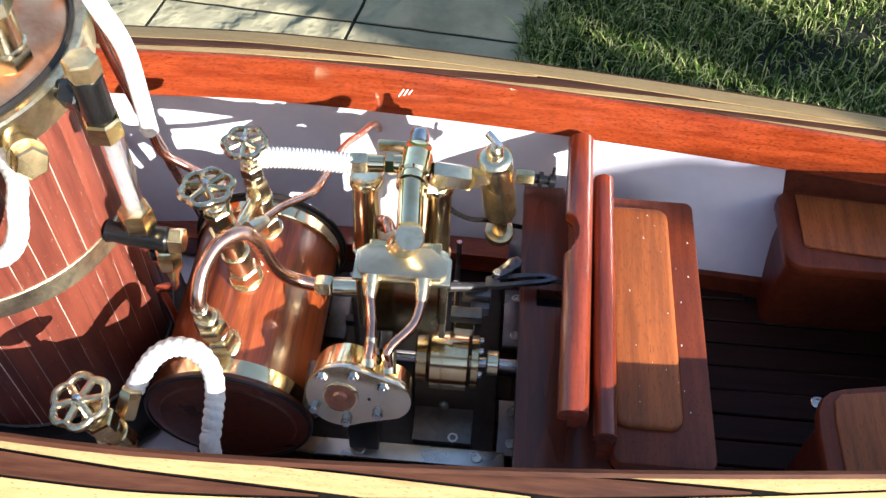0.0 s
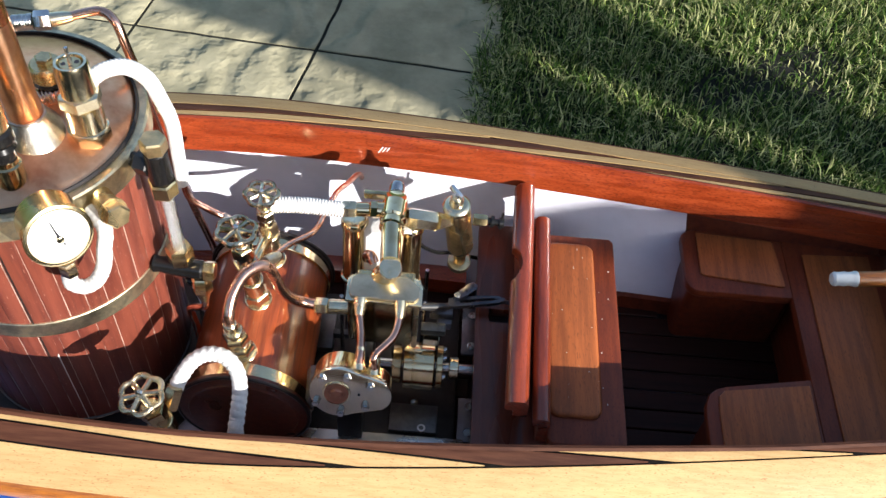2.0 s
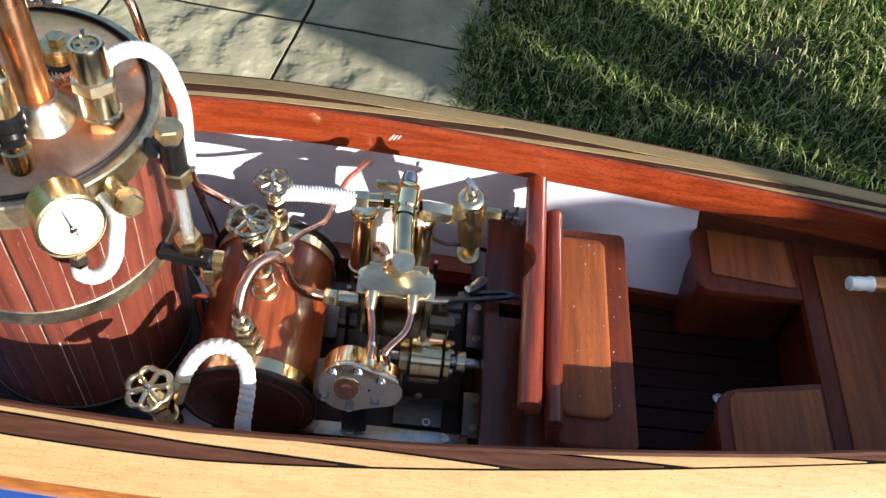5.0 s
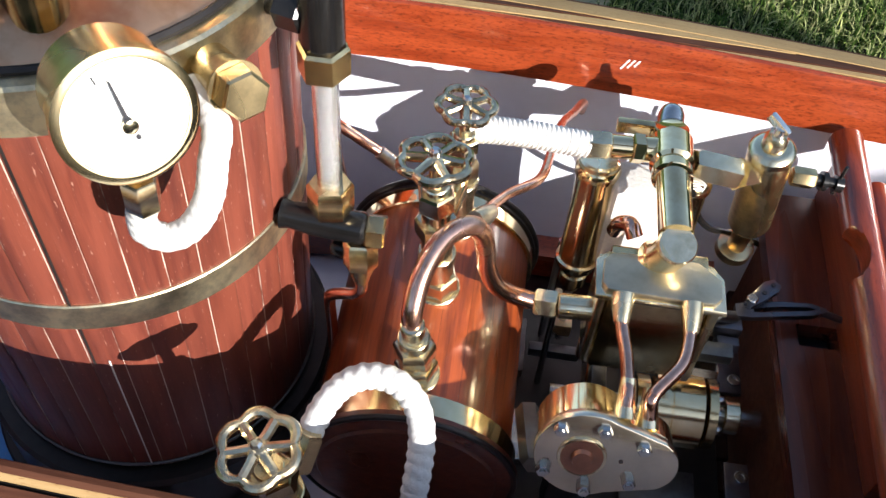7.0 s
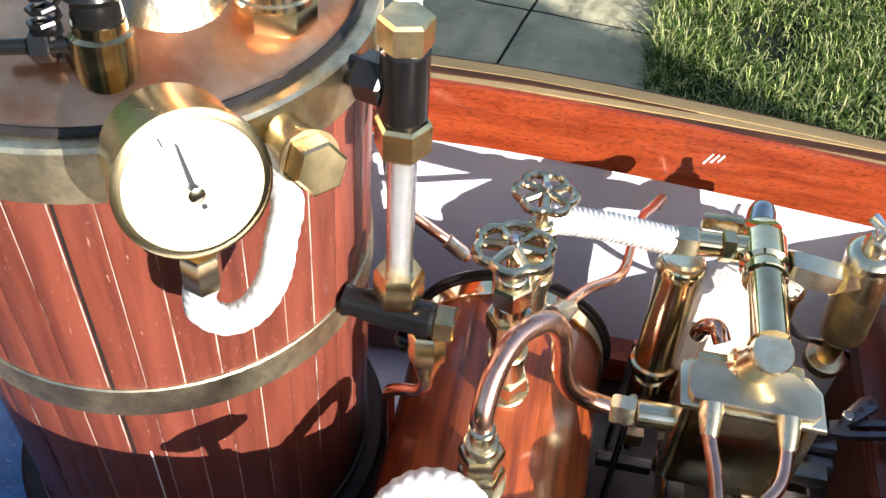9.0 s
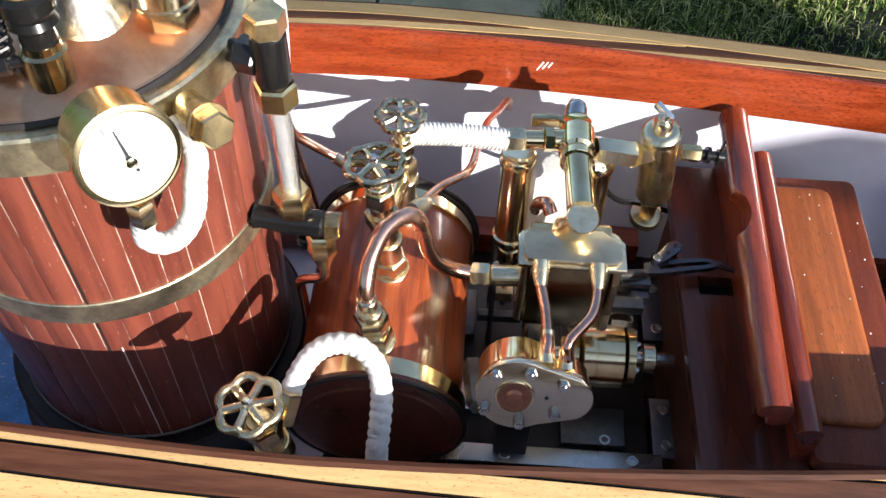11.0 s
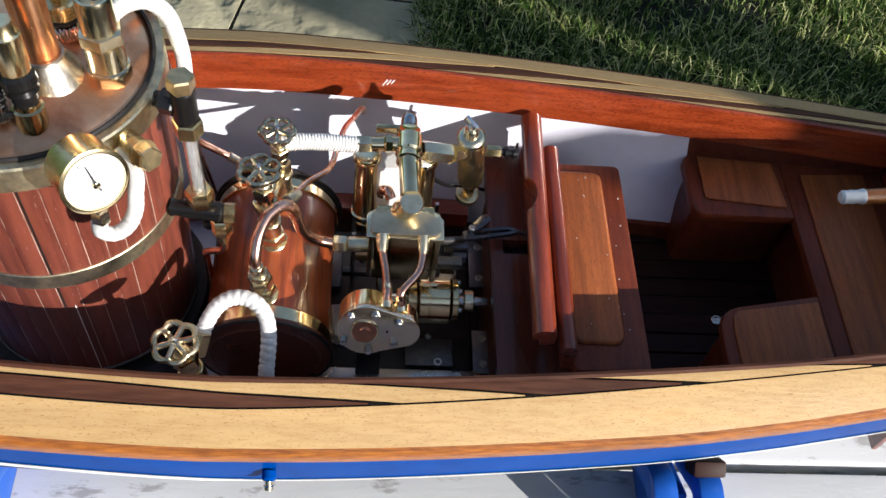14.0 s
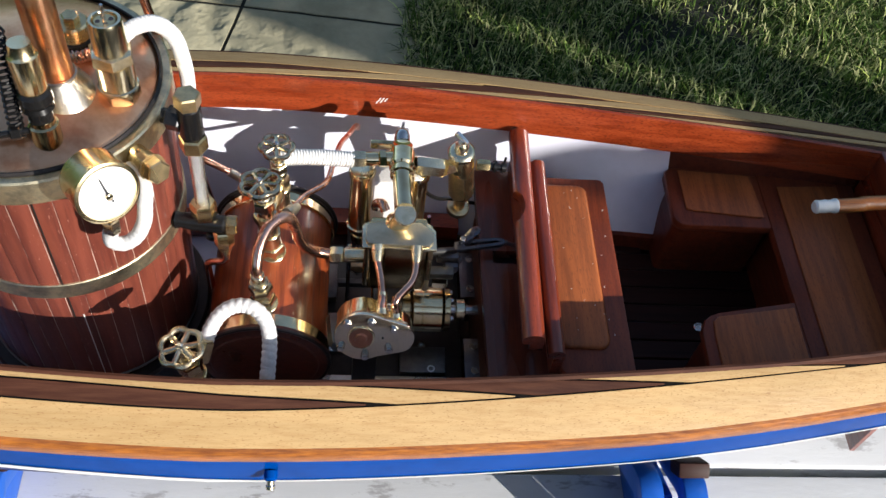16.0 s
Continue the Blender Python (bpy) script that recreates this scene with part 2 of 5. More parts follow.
def part(name, bm, material, parent, label="", sharp=35):
    me = bpy.data.meshes.new(name)
    bmesh.ops.recalc_face_normals(bm, faces=bm.faces)
    for f in bm.faces:
        f.smooth = True
    bm.to_mesh(me)
    bm.free()
    me.set_sharp_from_angle(angle=radians(sharp))
    me.materials.append(material)
    ob = new(name, me)
    if parent is not None:
        base, at = parent, Vector((0, 0, 0))
        while base is not None:
            at += base.location
            base = base.parent
        ob.parent = parent
        ob.location = -at
    if label:
        ob["label"] = label
    return ob


def again(ob, offset):
    """The same part once more, moved by offset."""
    o = ob.copy()
    scene.collection.objects.link(o)
    o.location = ob.location + Vector(offset)
    return o


def box(c, size, bevel=0.0, seg=2, turn=None, bm=None):
    bm = bm or bmesh.new()
    b2 = bmesh.new()
    bmesh.ops.create_cube(b2, size=1)
    bmesh.ops.scale(b2, vec=size, verts=b2.verts)
    if bevel:
        bmesh.ops.bevel(b2, geom=list(b2.edges), offset=bevel, segments=seg, affect="EDGES", profile=0.6)
    if turn is not None:
        bmesh.ops.transform(b2, matrix=turn, verts=b2.verts)
    bmesh.ops.translate(b2, vec=c, verts=b2.verts)
    return join(bm, b2)


def join(bm, b2):
    me = bpy.data.meshes.new("t")
    b2.to_mesh(me)
    b2.free()
    bm.from_mesh(me)
    bpy.data.meshes.remove(me)
    return bm


def aim(p0, p1):
    d = Vector(p1) - Vector(p0)
    return Matrix.Translation(p0) @ d.to_track_quat("Z", "Y").to_matrix().to_4x4(), d.length


def turned(p0, p1, profile, seg=24, bm=None, twist=0.0):
    """A turned body along p0-p1. profile: (fraction of the length, radius); seg 6 gives a hexagon."""
    bm = bm or bmesh.new()
    m, length = aim(p0, p1)
    rings = []
    for t, r in profile:
        rings.append([bm.verts.new(m @ Vector((r * math.cos(2 * math.pi * k / seg + twist), r * math.sin(2 * math.pi * k / seg + twist), t * length))) for k in range(seg)])
    for a, b in zip(rings, rings[1:]):
        for k in range(seg):
            bm.faces.new((a[k], a[(k + 1) % seg], b[(k + 1) % seg], b[k]))
    bm.faces.new(rings[0][::-1])
    bm.faces.new(rings[-1])
    return bm


def rod(p0, p1, r, seg=20, edge=0.0, bm=None, twist=0.0):
    length = (Vector(p1) - Vector(p0)).length
    if edge:
        e = edge / length
        prof = [(0, r - edge), (e, r), (1 - e, r), (1, r - edge)]
    else:
        prof = [(0, r), (1, r)]
    return turned(p0, p1, prof, seg, bm, twist)


def nut(p0, p1, r, bm=None, twist=0.0):
    return turned(p0, p1, [(0, r * 0.88), (0.10, r), (0.90, r), (1, r * 0.88)], 6, bm, twist)


def smooth_path(points, per=8):
    pts = [Vector(p) for p in points]
    pts = [pts[0] * 2 - pts[1]] + pts + [pts[-1] * 2 - pts[-2]]
    out = []
    for i in range(1, len(pts) - 2):
        a, b, c, d = pts[i - 1:i + 3]
        for k in range(per):
            t = k / per
            out.append(0.5 * ((2 * b) + (c - a) * t + (2 * a - 5 * b + 4 * c - d) * t * t + (3 * b - a - 3 * c + d) * t ** 3))
    return out + [pts[-2]]


def pipe(points, r, seg=12, per=8, rib=None, bm=None, taper=None):
    """A bent pipe. rib: (length of one turn, depth) winds a cord round it."""
    bm = bm or bmesh.new()
    path = smooth_path(points, per)
    if rib:
        fine = []
        for a, b in zip(path, path[1:]):
            n = max(1, int((b - a).length / (rib[0] / 5)))
            fine += [a.lerp(b, k / n) for k in range(n)]
        path = fine + [path[-1]]
    side, rings, run = None, [], 0.0
    for i, p in enumerate(path):
        d = (path[min(i + 1, len(path) - 1)] - path[max(i - 1, 0)]).normalized()
        side = (d.orthogonal() if side is None else side - d * side.dot(d)).normalized()
        up = d.cross(side)
        if i:
            run += (p - path[i - 1]).length
        ring = []
        for k in range(seg):
            a = 2 * math.pi * k / seg
            q = r if taper is None else r * (1 + (taper - 1) * i / len(path))
            if rib:
                q += rib[1] * (abs(math.sin(math.pi * run / rib[0] + a / 2)) - 0.6) + random.uniform(-1, 1) * rib[1] * 0.12
            ring.append(bm.verts.new(p + (side * math.cos(a) + up * math.sin(a)) * q))
        rings.append(ring)
    for a, b in zip(rings, rings[1:]):
        for k in range(seg):
            bm.faces.new((a[k], a[(k + 1) % seg], b[(k + 1) % seg], b[k]))
    bm.faces.new(rings[0][::-1])
    bm.faces.new(rings[-1])
    return bm


def torus(c, axis, major, minor, seg=40, tube=10, wave=0.0, lobes=6, bm=None, phase=0.0):
    bm = bm or bmesh.new()
    m, _ = aim(c, Vector(c) + Vector(axis))
    rings = []
    for i in range(seg):
        a = 2 * math.pi * i / seg
        big = major * (1 + wave * abs(math.cos((a - phase) * lobes / 2)) - wave)
        rings.append([bm.verts.new(m @ Vector(((big + minor * math.cos(t)) * math.cos(a), (big + minor * math.cos(t)) * math.sin(a), minor * math.sin(t))))
                      for t in [2 * math.pi * k / tube for k in range(tube)]])
    for i in range(seg):
        a, b = rings[i], rings[(i + 1) % seg]
        for k in range(tube):
            bm.faces.new((a[k], b[k], b[(k + 1) % tube], a[(k + 1) % tube]))
    return bm


def ring_band(c, r0, r1, z0, z1, seg=64, bevel=0.0, bm=None, r1_top=None, r0_top=None):
    """A flat hoop round the vertical through c."""
    bm = bm or bmesh.new()
    cx, cy = c
    b = bevel
    o_top, i_top = (r1_top or r1), (r0_top or r0)
    prof = [(r0, z0), (r1 - b, z0), (r1, z0 + b), (o_top, z1 - b), (o_top - b, z1), (i_top, z1)]
    rows = [[bm.verts.new((cx + r * math.cos(2 * math.pi * k / seg), cy + r * math.sin(2 * math.pi * k / seg), z)) for r, z in prof] for k in range(seg)]
    n = len(prof)
    for k in range(seg):
        a, d = rows[k], rows[(k + 1) % seg]
        for j in range(n):
            bm.faces.new((a[j], d[j], d[(j + 1) % n], a[(j + 1) % n]))
    return bm


def prism(outline, lo, hi, axis="z", bevel=0.0, seg=2):
    """A plate: a closed outline swept from lo to hi along an axis."""
    bm = bmesh.new()
    put = {"z": lambda a, b, c: (a, b, c), "y": lambda a, b, c: (a, c, b), "x": lambda a, b, c: (c, a, b)}[axis]
    va = [bm.verts.new(put(a, b, lo)) for a, b in outline]
    vb = [bm.verts.new(put(a, b, hi)) for a, b in outline]
    n = len(va)
    top = bm.faces.new(vb)
    low = bm.faces.new(va[::-1])
    for k in range(n):
        bm.faces.new((va[k], va[(k + 1) % n], vb[(k + 1) % n], vb[k]))
    bmesh.ops.recalc_face_normals(bm, faces=bm.faces)
    if bevel:
        es = list(set(top.edges) | set(low.edges))
        bmesh.ops.bevel(bm, geom=es, offset=bevel, segments=seg, affect="EDGES", profile=0.5)
    return bm


def rounded(x0, x1, y0, y1, r, n=5):
    pts = []
    for cx, cy, a0 in ((x1 - r, y1 - r, 0), (x0 + r, y1 - r, 90), (x0 + r, y0 + r, 180), (x1 - r, y0 + r, 270)):
        pts += [(cx + r * math.cos(radians(a0 + 90 * k / n)), cy + r * math.sin(radians(a0 + 90 * k / n))) for k in range(n + 1)]
    return pts


def sheet(rows, bm=None):
    """A skin through rows of points."""
    bm = bm or bmesh.new()
    vs = [[bm.verts.new(p) for p in r] for r in rows]
    for a, b in zip(vs, vs[1:]):
        for k in range(len(a) - 1):
            bm.faces.new((a[k], a[k + 1], b[k + 1], b[k]))
    return bm


def thick(rows, d):
    """A skin with thickness: rows of points, and the same moved by d, closed round the rim."""
    lower = [[Vector(p) + Vector(d) for p in r] for r in rows]
    bm = sheet(rows)
    sheet([r[::-1] for r in lower], bm)
    rim = [list(rows[0]), list(lower[0])], [list(rows[-1]), list(lower[-1])], [[r[0] for r in rows], [r[0] for r in lower]], [[r[-1] for r in rows], [r[-1] for r in lower]]
    for pair in rim:
        sheet(pair, bm)
    bmesh.ops.remove_doubles(bm, verts=bm.verts, dist=1e-6)
    return bm


# ---- ground ----
GROUND = -0.85
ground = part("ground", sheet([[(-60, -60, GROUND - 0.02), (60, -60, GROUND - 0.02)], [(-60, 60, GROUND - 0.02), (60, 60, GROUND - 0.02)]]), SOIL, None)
tagged(ground, "dark soil and worn turf under the lawn", "ground", kind="structure")

# ---- the boat ----
YC = 0.02


def half(x):
    """Half the width of the cockpit opening."""
    d = x + 0.07
    w = 0.1025 - 0.164 * abs(d) ** 1.5
    if d < -0.15:
        w -= 0.27 * (-d - 0.15) ** 2
    return max(w, 0.004)


def rise(x):
    """The sheer: the deck falls towards the stern."""
    return 0.001 - 0.050 * (x - 0.06)


def fuller(x, side):
    """The near side keeps its width further aft."""
    return 0.0 if side > 0 else 0.003 + min(max(0.0015 + 0.025 * x, 0.0), 0.0068)


def edge(x, side, out=0.0):
    """The cockpit's edge on one side, or a line that far outside it; the boat lies slightly askew."""
    return YC + side * (half(x) + fuller(x, side) + out) - (0.49 if side < 0 else 1.07) * rise(x)


def deck_width(side, x):
    return 0.0258 - 0.03 * max(x - 0.15, 0) if side < 0 else 0.0275


def deck_at(x, s, side, lift=0.0):
    a = s * deck_width(side, x)
    return Vector((x, edge(x, side, a), 0.105 + rise(x) - (0.020 if side < 0 else 0.0115) * (a / 0.034) ** 1.3 + lift))


XS = [-0.56 + 0.02 * k for k in range(59)]
boat = thing("model_steam_launch", "wooden model steam launch, inlaid deck and blue hull, on a stand", "model boat", (0, YC, -0.056))

for side in (-1, 1):
    # hull side: blue topsides, white line, dark bottom
    def hull_row(x, fs):
        mid, w = (edge(x, 1) + edge(x, -1)) / 2, (edge(x, 1) - edge(x, -1)) / 2 + deck_width(side, x)
        out = []
        for f in fs:
            z = 0.081 - 0.137 * f + rise(x) * (1 - f)
            y = w * (1 - 0.45 * max(f - 0.24, 0) - 0.25 * f * f - 1.2 * max(f - 0.70, 0)) - 0.001
            out.append((x, mid + side * max(y, 0.002), z))
        return out

    def line(x):
        """How far down the side the white line runs; it climbs towards the bow."""
        return 0.235 - 0.45 * max(-0.05 - x, 0) - 0.02 * max(x - 0.15, 0)
    part("topside", sheet([hull_row(x, [k / 12 * line(x) for k in range(13)]) for x in XS]), BLUE, boat, "gloss blue topside")
    part("boot_line", sheet([[(px, py + side * 0.0006, pz) for px, py, pz in hull_row(x, (line(x) - 0.008, line(x) + 0.006, line(x) + 0.020))] for x in XS]), WHITE_LINE, boat, "thin white waterline")
    part("bottom", sheet([hull_row(x, [line(x) + (1 - line(x)) * k / 10 for k in range(11)]) for x in XS]), BOTTOM, boat, "dark plum-grey painted bottom")
    # strake under the deck edge
    rows = []
    for x in XS:
        a = deck_at(x, 1.0, side)
        rows.append([a + Vector((0, side * q, z)) for q, z in ((0.0, 0.0), (0.0016, -0.0005), (0.0026, -0.0022), (0.0030, -0.0050), (0.0028, -0.0085), (0.0018, -0.0108), (-0.001, -0.0114))])
    part("rubbing_strake", sheet(rows), STRAKE if side < 0 else WALNUT, boat, "orange varnished mahogany strake" if side < 0 else "brown wooden strake")
    # margin plank and tapered inner planks with black seams
    fine = [-0.56 + 0.01 * k for k in range(117)]

    def margin(x):
        return (0.41 * 0.034 - fuller(x, side)) / deck_width(side, x)
    part("margin_plank", thick([[deck_at(x, margin(x) + 0.018 + (1 - margin(x) - 0.018) * k / 6, side) for k in range(7)] for x in fine], (0, 0, -0.002)), SYCAMORE, boat, "pale sycamore margin plank")
    part("caulking", sheet([[deck_at(x, s * margin(x), side, -0.0007) for s in (0.0, 0.5, 1.1)] for x in fine]), CAULK, boat, "black caulked seams")
    SEAMS = [(0.17, 10.0), (-0.01, 8.4), (-0.10, 5.5), (-0.12, 3.2), (-0.14, 2.2), (-0.16, 1.5)]

    def seam(k, x):
        if k < 0:
            return margin(x)
        s = ((SEAMS[k][0] + SEAMS[k][1] * (x + 0.145) ** 2) * 0.034 - fuller(x, side)) / deck_width(side, x) if k < len(SEAMS) else 0.0
        return min(max(s, 0.0), margin(x))
    for k in range(-1, len(SEAMS)):
        # the plank between seam k (outer) and seam k + 1 (inner), in as many runs as it has
        runs = [[]]
        for x in [-0.56 + 0.0025 * q for q in range(465)]:
            outer, inner = seam(k, x) - 0.024, seam(k + 1, x) + 0.024
            inner = 0.0 if seam(k + 1, x) <= 0 else inner
            if outer - inner > 0.004:
                runs[-1].append([deck_at(x, inner + (outer - inner) * j / 3, side) for j in range(4)])
            elif runs[-1]:
                runs.append([])
        for rows in runs:
            if len(rows) > 2:
                part("deck_plank", thick(rows, (0, 0, -0.002)), SYCAMORE if k % 2 == 0 else WALNUT, boat)
    # coaming: rounded mahogany lip and inner face
    cx = [x for x in fine if -0.36 < x < 0.3205]
    rows = []
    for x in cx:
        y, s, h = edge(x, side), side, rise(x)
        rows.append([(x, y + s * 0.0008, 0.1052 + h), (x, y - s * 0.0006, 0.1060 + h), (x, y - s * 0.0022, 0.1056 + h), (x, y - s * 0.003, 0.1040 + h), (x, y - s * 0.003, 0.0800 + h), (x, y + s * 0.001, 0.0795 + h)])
    # near side: shade put in as darker walnut, so the pump mirrors less red
    part("coaming", sheet(rows), MAHOGANY if side > 0 else WALNUT, boat, "red varnished mahogany coaming" if side > 0 else "near varnished wooden coaming, coloured darker brown than the sunlit far one")
    # lining of the hull
    lx = [x for x in fine if -0.36 < x < 0.192]
    part("lining", sheet([[(x + 0.014 * f * max(0, (x + 0.36) / 0.54), edge(x, side, 0.001 - 0.018 * (f ** 2)), 0.0805 + rise(x) * (1 - f) - (0.0985 if x < 0.1 else 0.0775) * f) for f in [k / 6 for k in range(7)]] for x in lx]), LINING, boat, "glossy off-white painted hull lining")
    ax = [x for x in fine if 0.184 < x < 0.325]
    part("aft_lining", sheet([[(x + 0.013 * f * (1 if x < 0.2 else 0), edge(x, side, 0.0016 - 0.018 * (f ** 2)), 0.0805 + rise(x) * (1 - f) - 0.1000 * f) for f in [k / 6 for k in range(7)]] for x in ax]), BULKHEAD, boat, "dark varnished wood side")
    # stringer along the foot of the lining
    sx = [x for x in fine if -0.30 < x < 0.062]
    part("stringer", thick([[(x, edge(x, side, -0.012), 0.004), (x, edge(x, side, -0.024), 0.004)] for x in sx], (0, 0, -0.014)), MAHOGANY, boat, "brown wooden stringer")
    sx = [x for x in fine if 0.095 < x < 0.205]
    part("stringer", thick([[(x, edge(x, side, -0.012), 0.0045), (x, edge(x, side, -0.019), 0.0040)] for x in sx], (0, 0, -0.014)), JOINERY, boat, "brown wooden stringer")

# aft bulkhead of the cockpit and after deck
AX = 0.3200
w, mid, top = (edge(AX, 1) - edge(AX, -1)) / 2, (edge(AX, 1) + edge(AX, -1)) / 2, 0.105 + rise(AX)
part("aft_coaming", box((AX + 0.0015, mid, top - 0.024), (0.004, 2 * w, 0.050), 0.0012), MAHOGANY_Y, boat)
part("aft_bulkhead", box((AX + 0.0035, mid, 0.000), (0.003, 2 * w, 0.090)), MAHOGANY_Y, boat)
for side in (-1, 1):
    for j in range(9):
        f0, f1 = j / 9, (j + 1) / 9

        def after(x, f, gap=0.0):
            m, e = (edge(x, 1) + edge(x, -1)) / 2, edge(x, side)
            return (x, m + (e - m) * f - side * gap, 0.1046 + rise(x) + 0.004 * (1 - f))
        part("after_deck_plank", thick([[after(x, f0), after(x, f1, 0.0005)] for x in [AX + 0.0045 + 0.02 * k for k in range(14)]], (0, 0, -0.002)),
             SYCAMORE if j % 2 else WALNUT, boat)
part("fore_bulkhead", box((-0.36, (edge(-0.36, 1) + edge(-0.36, -1)) / 2, 0.05), (0.003, 0.15, 0.146)), MAHOGANY_Y, boat)
part("fore_deck", thick([[(x, edge(x, -1), 0.1045 + rise(x)), (x, (edge(x, 1) + edge(x, -1)) / 2, 0.109 + rise(x)), (x, edge(x, 1), 0.1045 + rise(x))] for x in [-0.56 + 0.02 * k for k in range(11)]], (0, 0, -0.002)), SYCAMORE, boat)
# cockpit sole: planks along the boat, trimmed to the hull
def sole(y0, x0, x1, z):
    inside = [x0 + 0.01 * k for k in range(int((x1 - x0) / 0.01) + 1) if edge(x0 + 0.01 * k, -1, -0.016) < y0 < edge(x0 + 0.01 * k, 1, -0.016)]
    if len(inside) > 3:
        a, b = inside[0], inside[-1]
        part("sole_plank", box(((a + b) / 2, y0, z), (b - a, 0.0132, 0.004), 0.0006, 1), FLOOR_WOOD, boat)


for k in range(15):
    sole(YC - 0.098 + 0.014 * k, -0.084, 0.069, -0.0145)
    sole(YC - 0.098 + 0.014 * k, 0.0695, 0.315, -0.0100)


bx = [-0.355 + 0.01 * k for k in range(28)]
part("bilge", thick([[(x, edge(x, -1, -0.016) + (edge(x, 1, -0.016) - edge(x, -1, -0.016)) * k / 8, -0.0130 - 0.0015 * math.sin(math.pi * k / 8)) for k in range(9)] for x in bx], (0, 0, -0.003)), LINING, boat, "off-white painted bilge")

# ---- seats and joinery ----
seat = thing("helm_seat", "varnished mahogany seat with a paler inset panel in the cockpit", "boat seat", (0.13, 0.04, -0.03))
part("seat_top", prism(rounded(0.1030, 0.1450, -0.053, 0.0870, 0.004), 0.056, 0.064, bevel=0.0012), JOINERY, seat)
panel = prism(rounded(0.1032, 0.1322, -0.0380, 0.0795, 0.006), 0.0630, 0.0672, bevel=0.0026, seg=3)
part("seat_panel", panel, SEAT_LIGHT, seat, "paler inset wooden panel")
rng = random.Random(11)
bm = bmesh.new()
for _ in range(22):
    q = rng.uniform(0.0002, 0.0005)
    box((rng.uniform(0.106, 0.140), rng.uniform(-0.03, 0.076), 0.0673), (q, q * rng.uniform(0.6, 1.8), 0.0003), bm=bm)
dust = part("dust", bm, DIAL, seat, "white specks of dust")
dust["kind"] = "stuff"
part("seat_front", box((0.1410, 0.017, 0.023), (0.004, 0.134, 0.067)), JOINERY, seat)

def loop_plate(outer, inner, lo, hi):
    """A flat plate with an opening through it."""
    bm = bmesh.new()
    rings = [[bm.verts.new((x, y, z)) for x, y in o] for o, z in ((outer, lo), (outer, hi), (inner, hi), (inner, lo))]
    n = len(outer)
    for a, b in zip(rings, rings[1:] + rings[:1]):
        for k in range(n):
            bm.faces.new((a[k], a[(k + 1) % n], b[(k + 1) % n], b[k]))
    return bm


casing = thing("engine_bulkhead", "mahogany bulkhead with a rounded hand rail behind the engine", "bulkhead", (0.08, 0.03, -0.03))
part("top_board", loop_plate([(0.064, -0.060), (0.104, -0.060), (0.104, 0.098), (0.064, 0.098)], [(0.0716, 0.0252), (0.0860, 0.0252), (0.0860, 0.0346), (0.0716, 0.0346)], 0.048, 0.055), BULKHEAD, casing, "dark brown board with a rectangular slot")
part("front_board", box((0.0700, 0.012, 0.010), (0.003, 0.150, 0.076)), WALNUT, casing)
# ink-black block fills the slot, its colour giving the darkness inside
part("slot_dark_block", box((0.0790, 0.030, 0.000), (0.0150, 0.012, 0.090)), INK, casing, "black block that puts the dark into the lever slot")
part("back_board", box((0.1010, 0.022, 0.008), (0.004, 0.150, 0.080)), JOINERY, casing)


def rail(x, z, w, h, y0, y1, skew=0.0, notch=None):
    """A rounded cap on a thinner board; notch: (place along it, radius, depth) scoops one side."""
    n, rows = 10, []
    count = 80
    for k in range(count + 1):
        y = y0 + (y1 - y0) * k / count
        c = x + skew * ((y - y0) / (y1 - y0) - 0.5)
        lo = c - w / 2
        if notch and abs(y - notch[0]) < notch[1]:
            lo += notch[2] * math.sqrt(1 - ((y - notch[0]) / notch[1]) ** 2)
        out = [(c + w / 2, z - h)] + [(c + w / 2 * math.cos(math.pi * q / n), z - w * 0.42 + w * 0.42 * math.sin(math.pi * q / n)) for q in range(n + 1)]
        out += [(c - w / 2, z - w * 0.62), (c - w / 2 + 0.001, z - w * 0.74), (c - w * 0.1, z - w * 0.76), (c - w * 0.1, z - h)]
        rows.append([(max(px, lo), y, pz) for px, pz in out])
    bm = sheet([r + [r[0]] for r in rows])
    bmesh.ops.remove_doubles(bm, verts=bm.verts, dist=1e-7)
    for r in (rows[0], rows[-1]):
        bm.faces.new([bm.verts.new(p) for p in r])
    bmesh.ops.remove_doubles(bm, verts=bm.verts, dist=1e-7)
    return bm


part("hand_rail", rail(0.0868, 0.0875, 0.0122, 0.0150, -0.044, 0.1055, 0.004, (0.0455, 0.0105, 0.0058)), MAHOGANY_Y, casing, "rounded red mahogany rail with a scooped notch")
part("rail_board", box((0.0890, 0.0350, 0.0660), (0.0060, 0.130, 0.0240), 0.0006), JOINERY, casing)
part("back_rail", rail(0.0995, 0.078, 0.0095, 0.026, -0.048, 0.0885, 0.002), MAHOGANY_Y, casing, "lower rounded mahogany rail")

locker = thing("side_locker", "mahogany side locker with a pale inset top and rounded corners", "boat seat", (0.225, 0.085, -0.008))
part("locker_body", prism(rounded(0.1960, 0.262, 0.0700, 0.1040, 0.005), -0.0085, 0.049), JOINERY, locker)
part("locker_top", prism(rounded(0.1900, 0.262, 0.0595, 0.1075, 0.008), 0.049, 0.056, bevel=0.0016), JOINERY, locker)
part("top_panel", prism([(0.1992, 0.1040), (0.1990, 0.0720), (0.2010, 0.0708), (0.2485, 0.0665), (0.2500, 0.0675), (0.2475, 0.1000), (0.2460, 0.1012)], 0.056, 0.0578, bevel=0.0008), SEAT_LIGHT, locker, "pale inset panel")
locker2 = thing("side_locker", "mahogany side locker with a pale inset top under the side deck", "boat seat", (0.225, -0.035, -0.008))
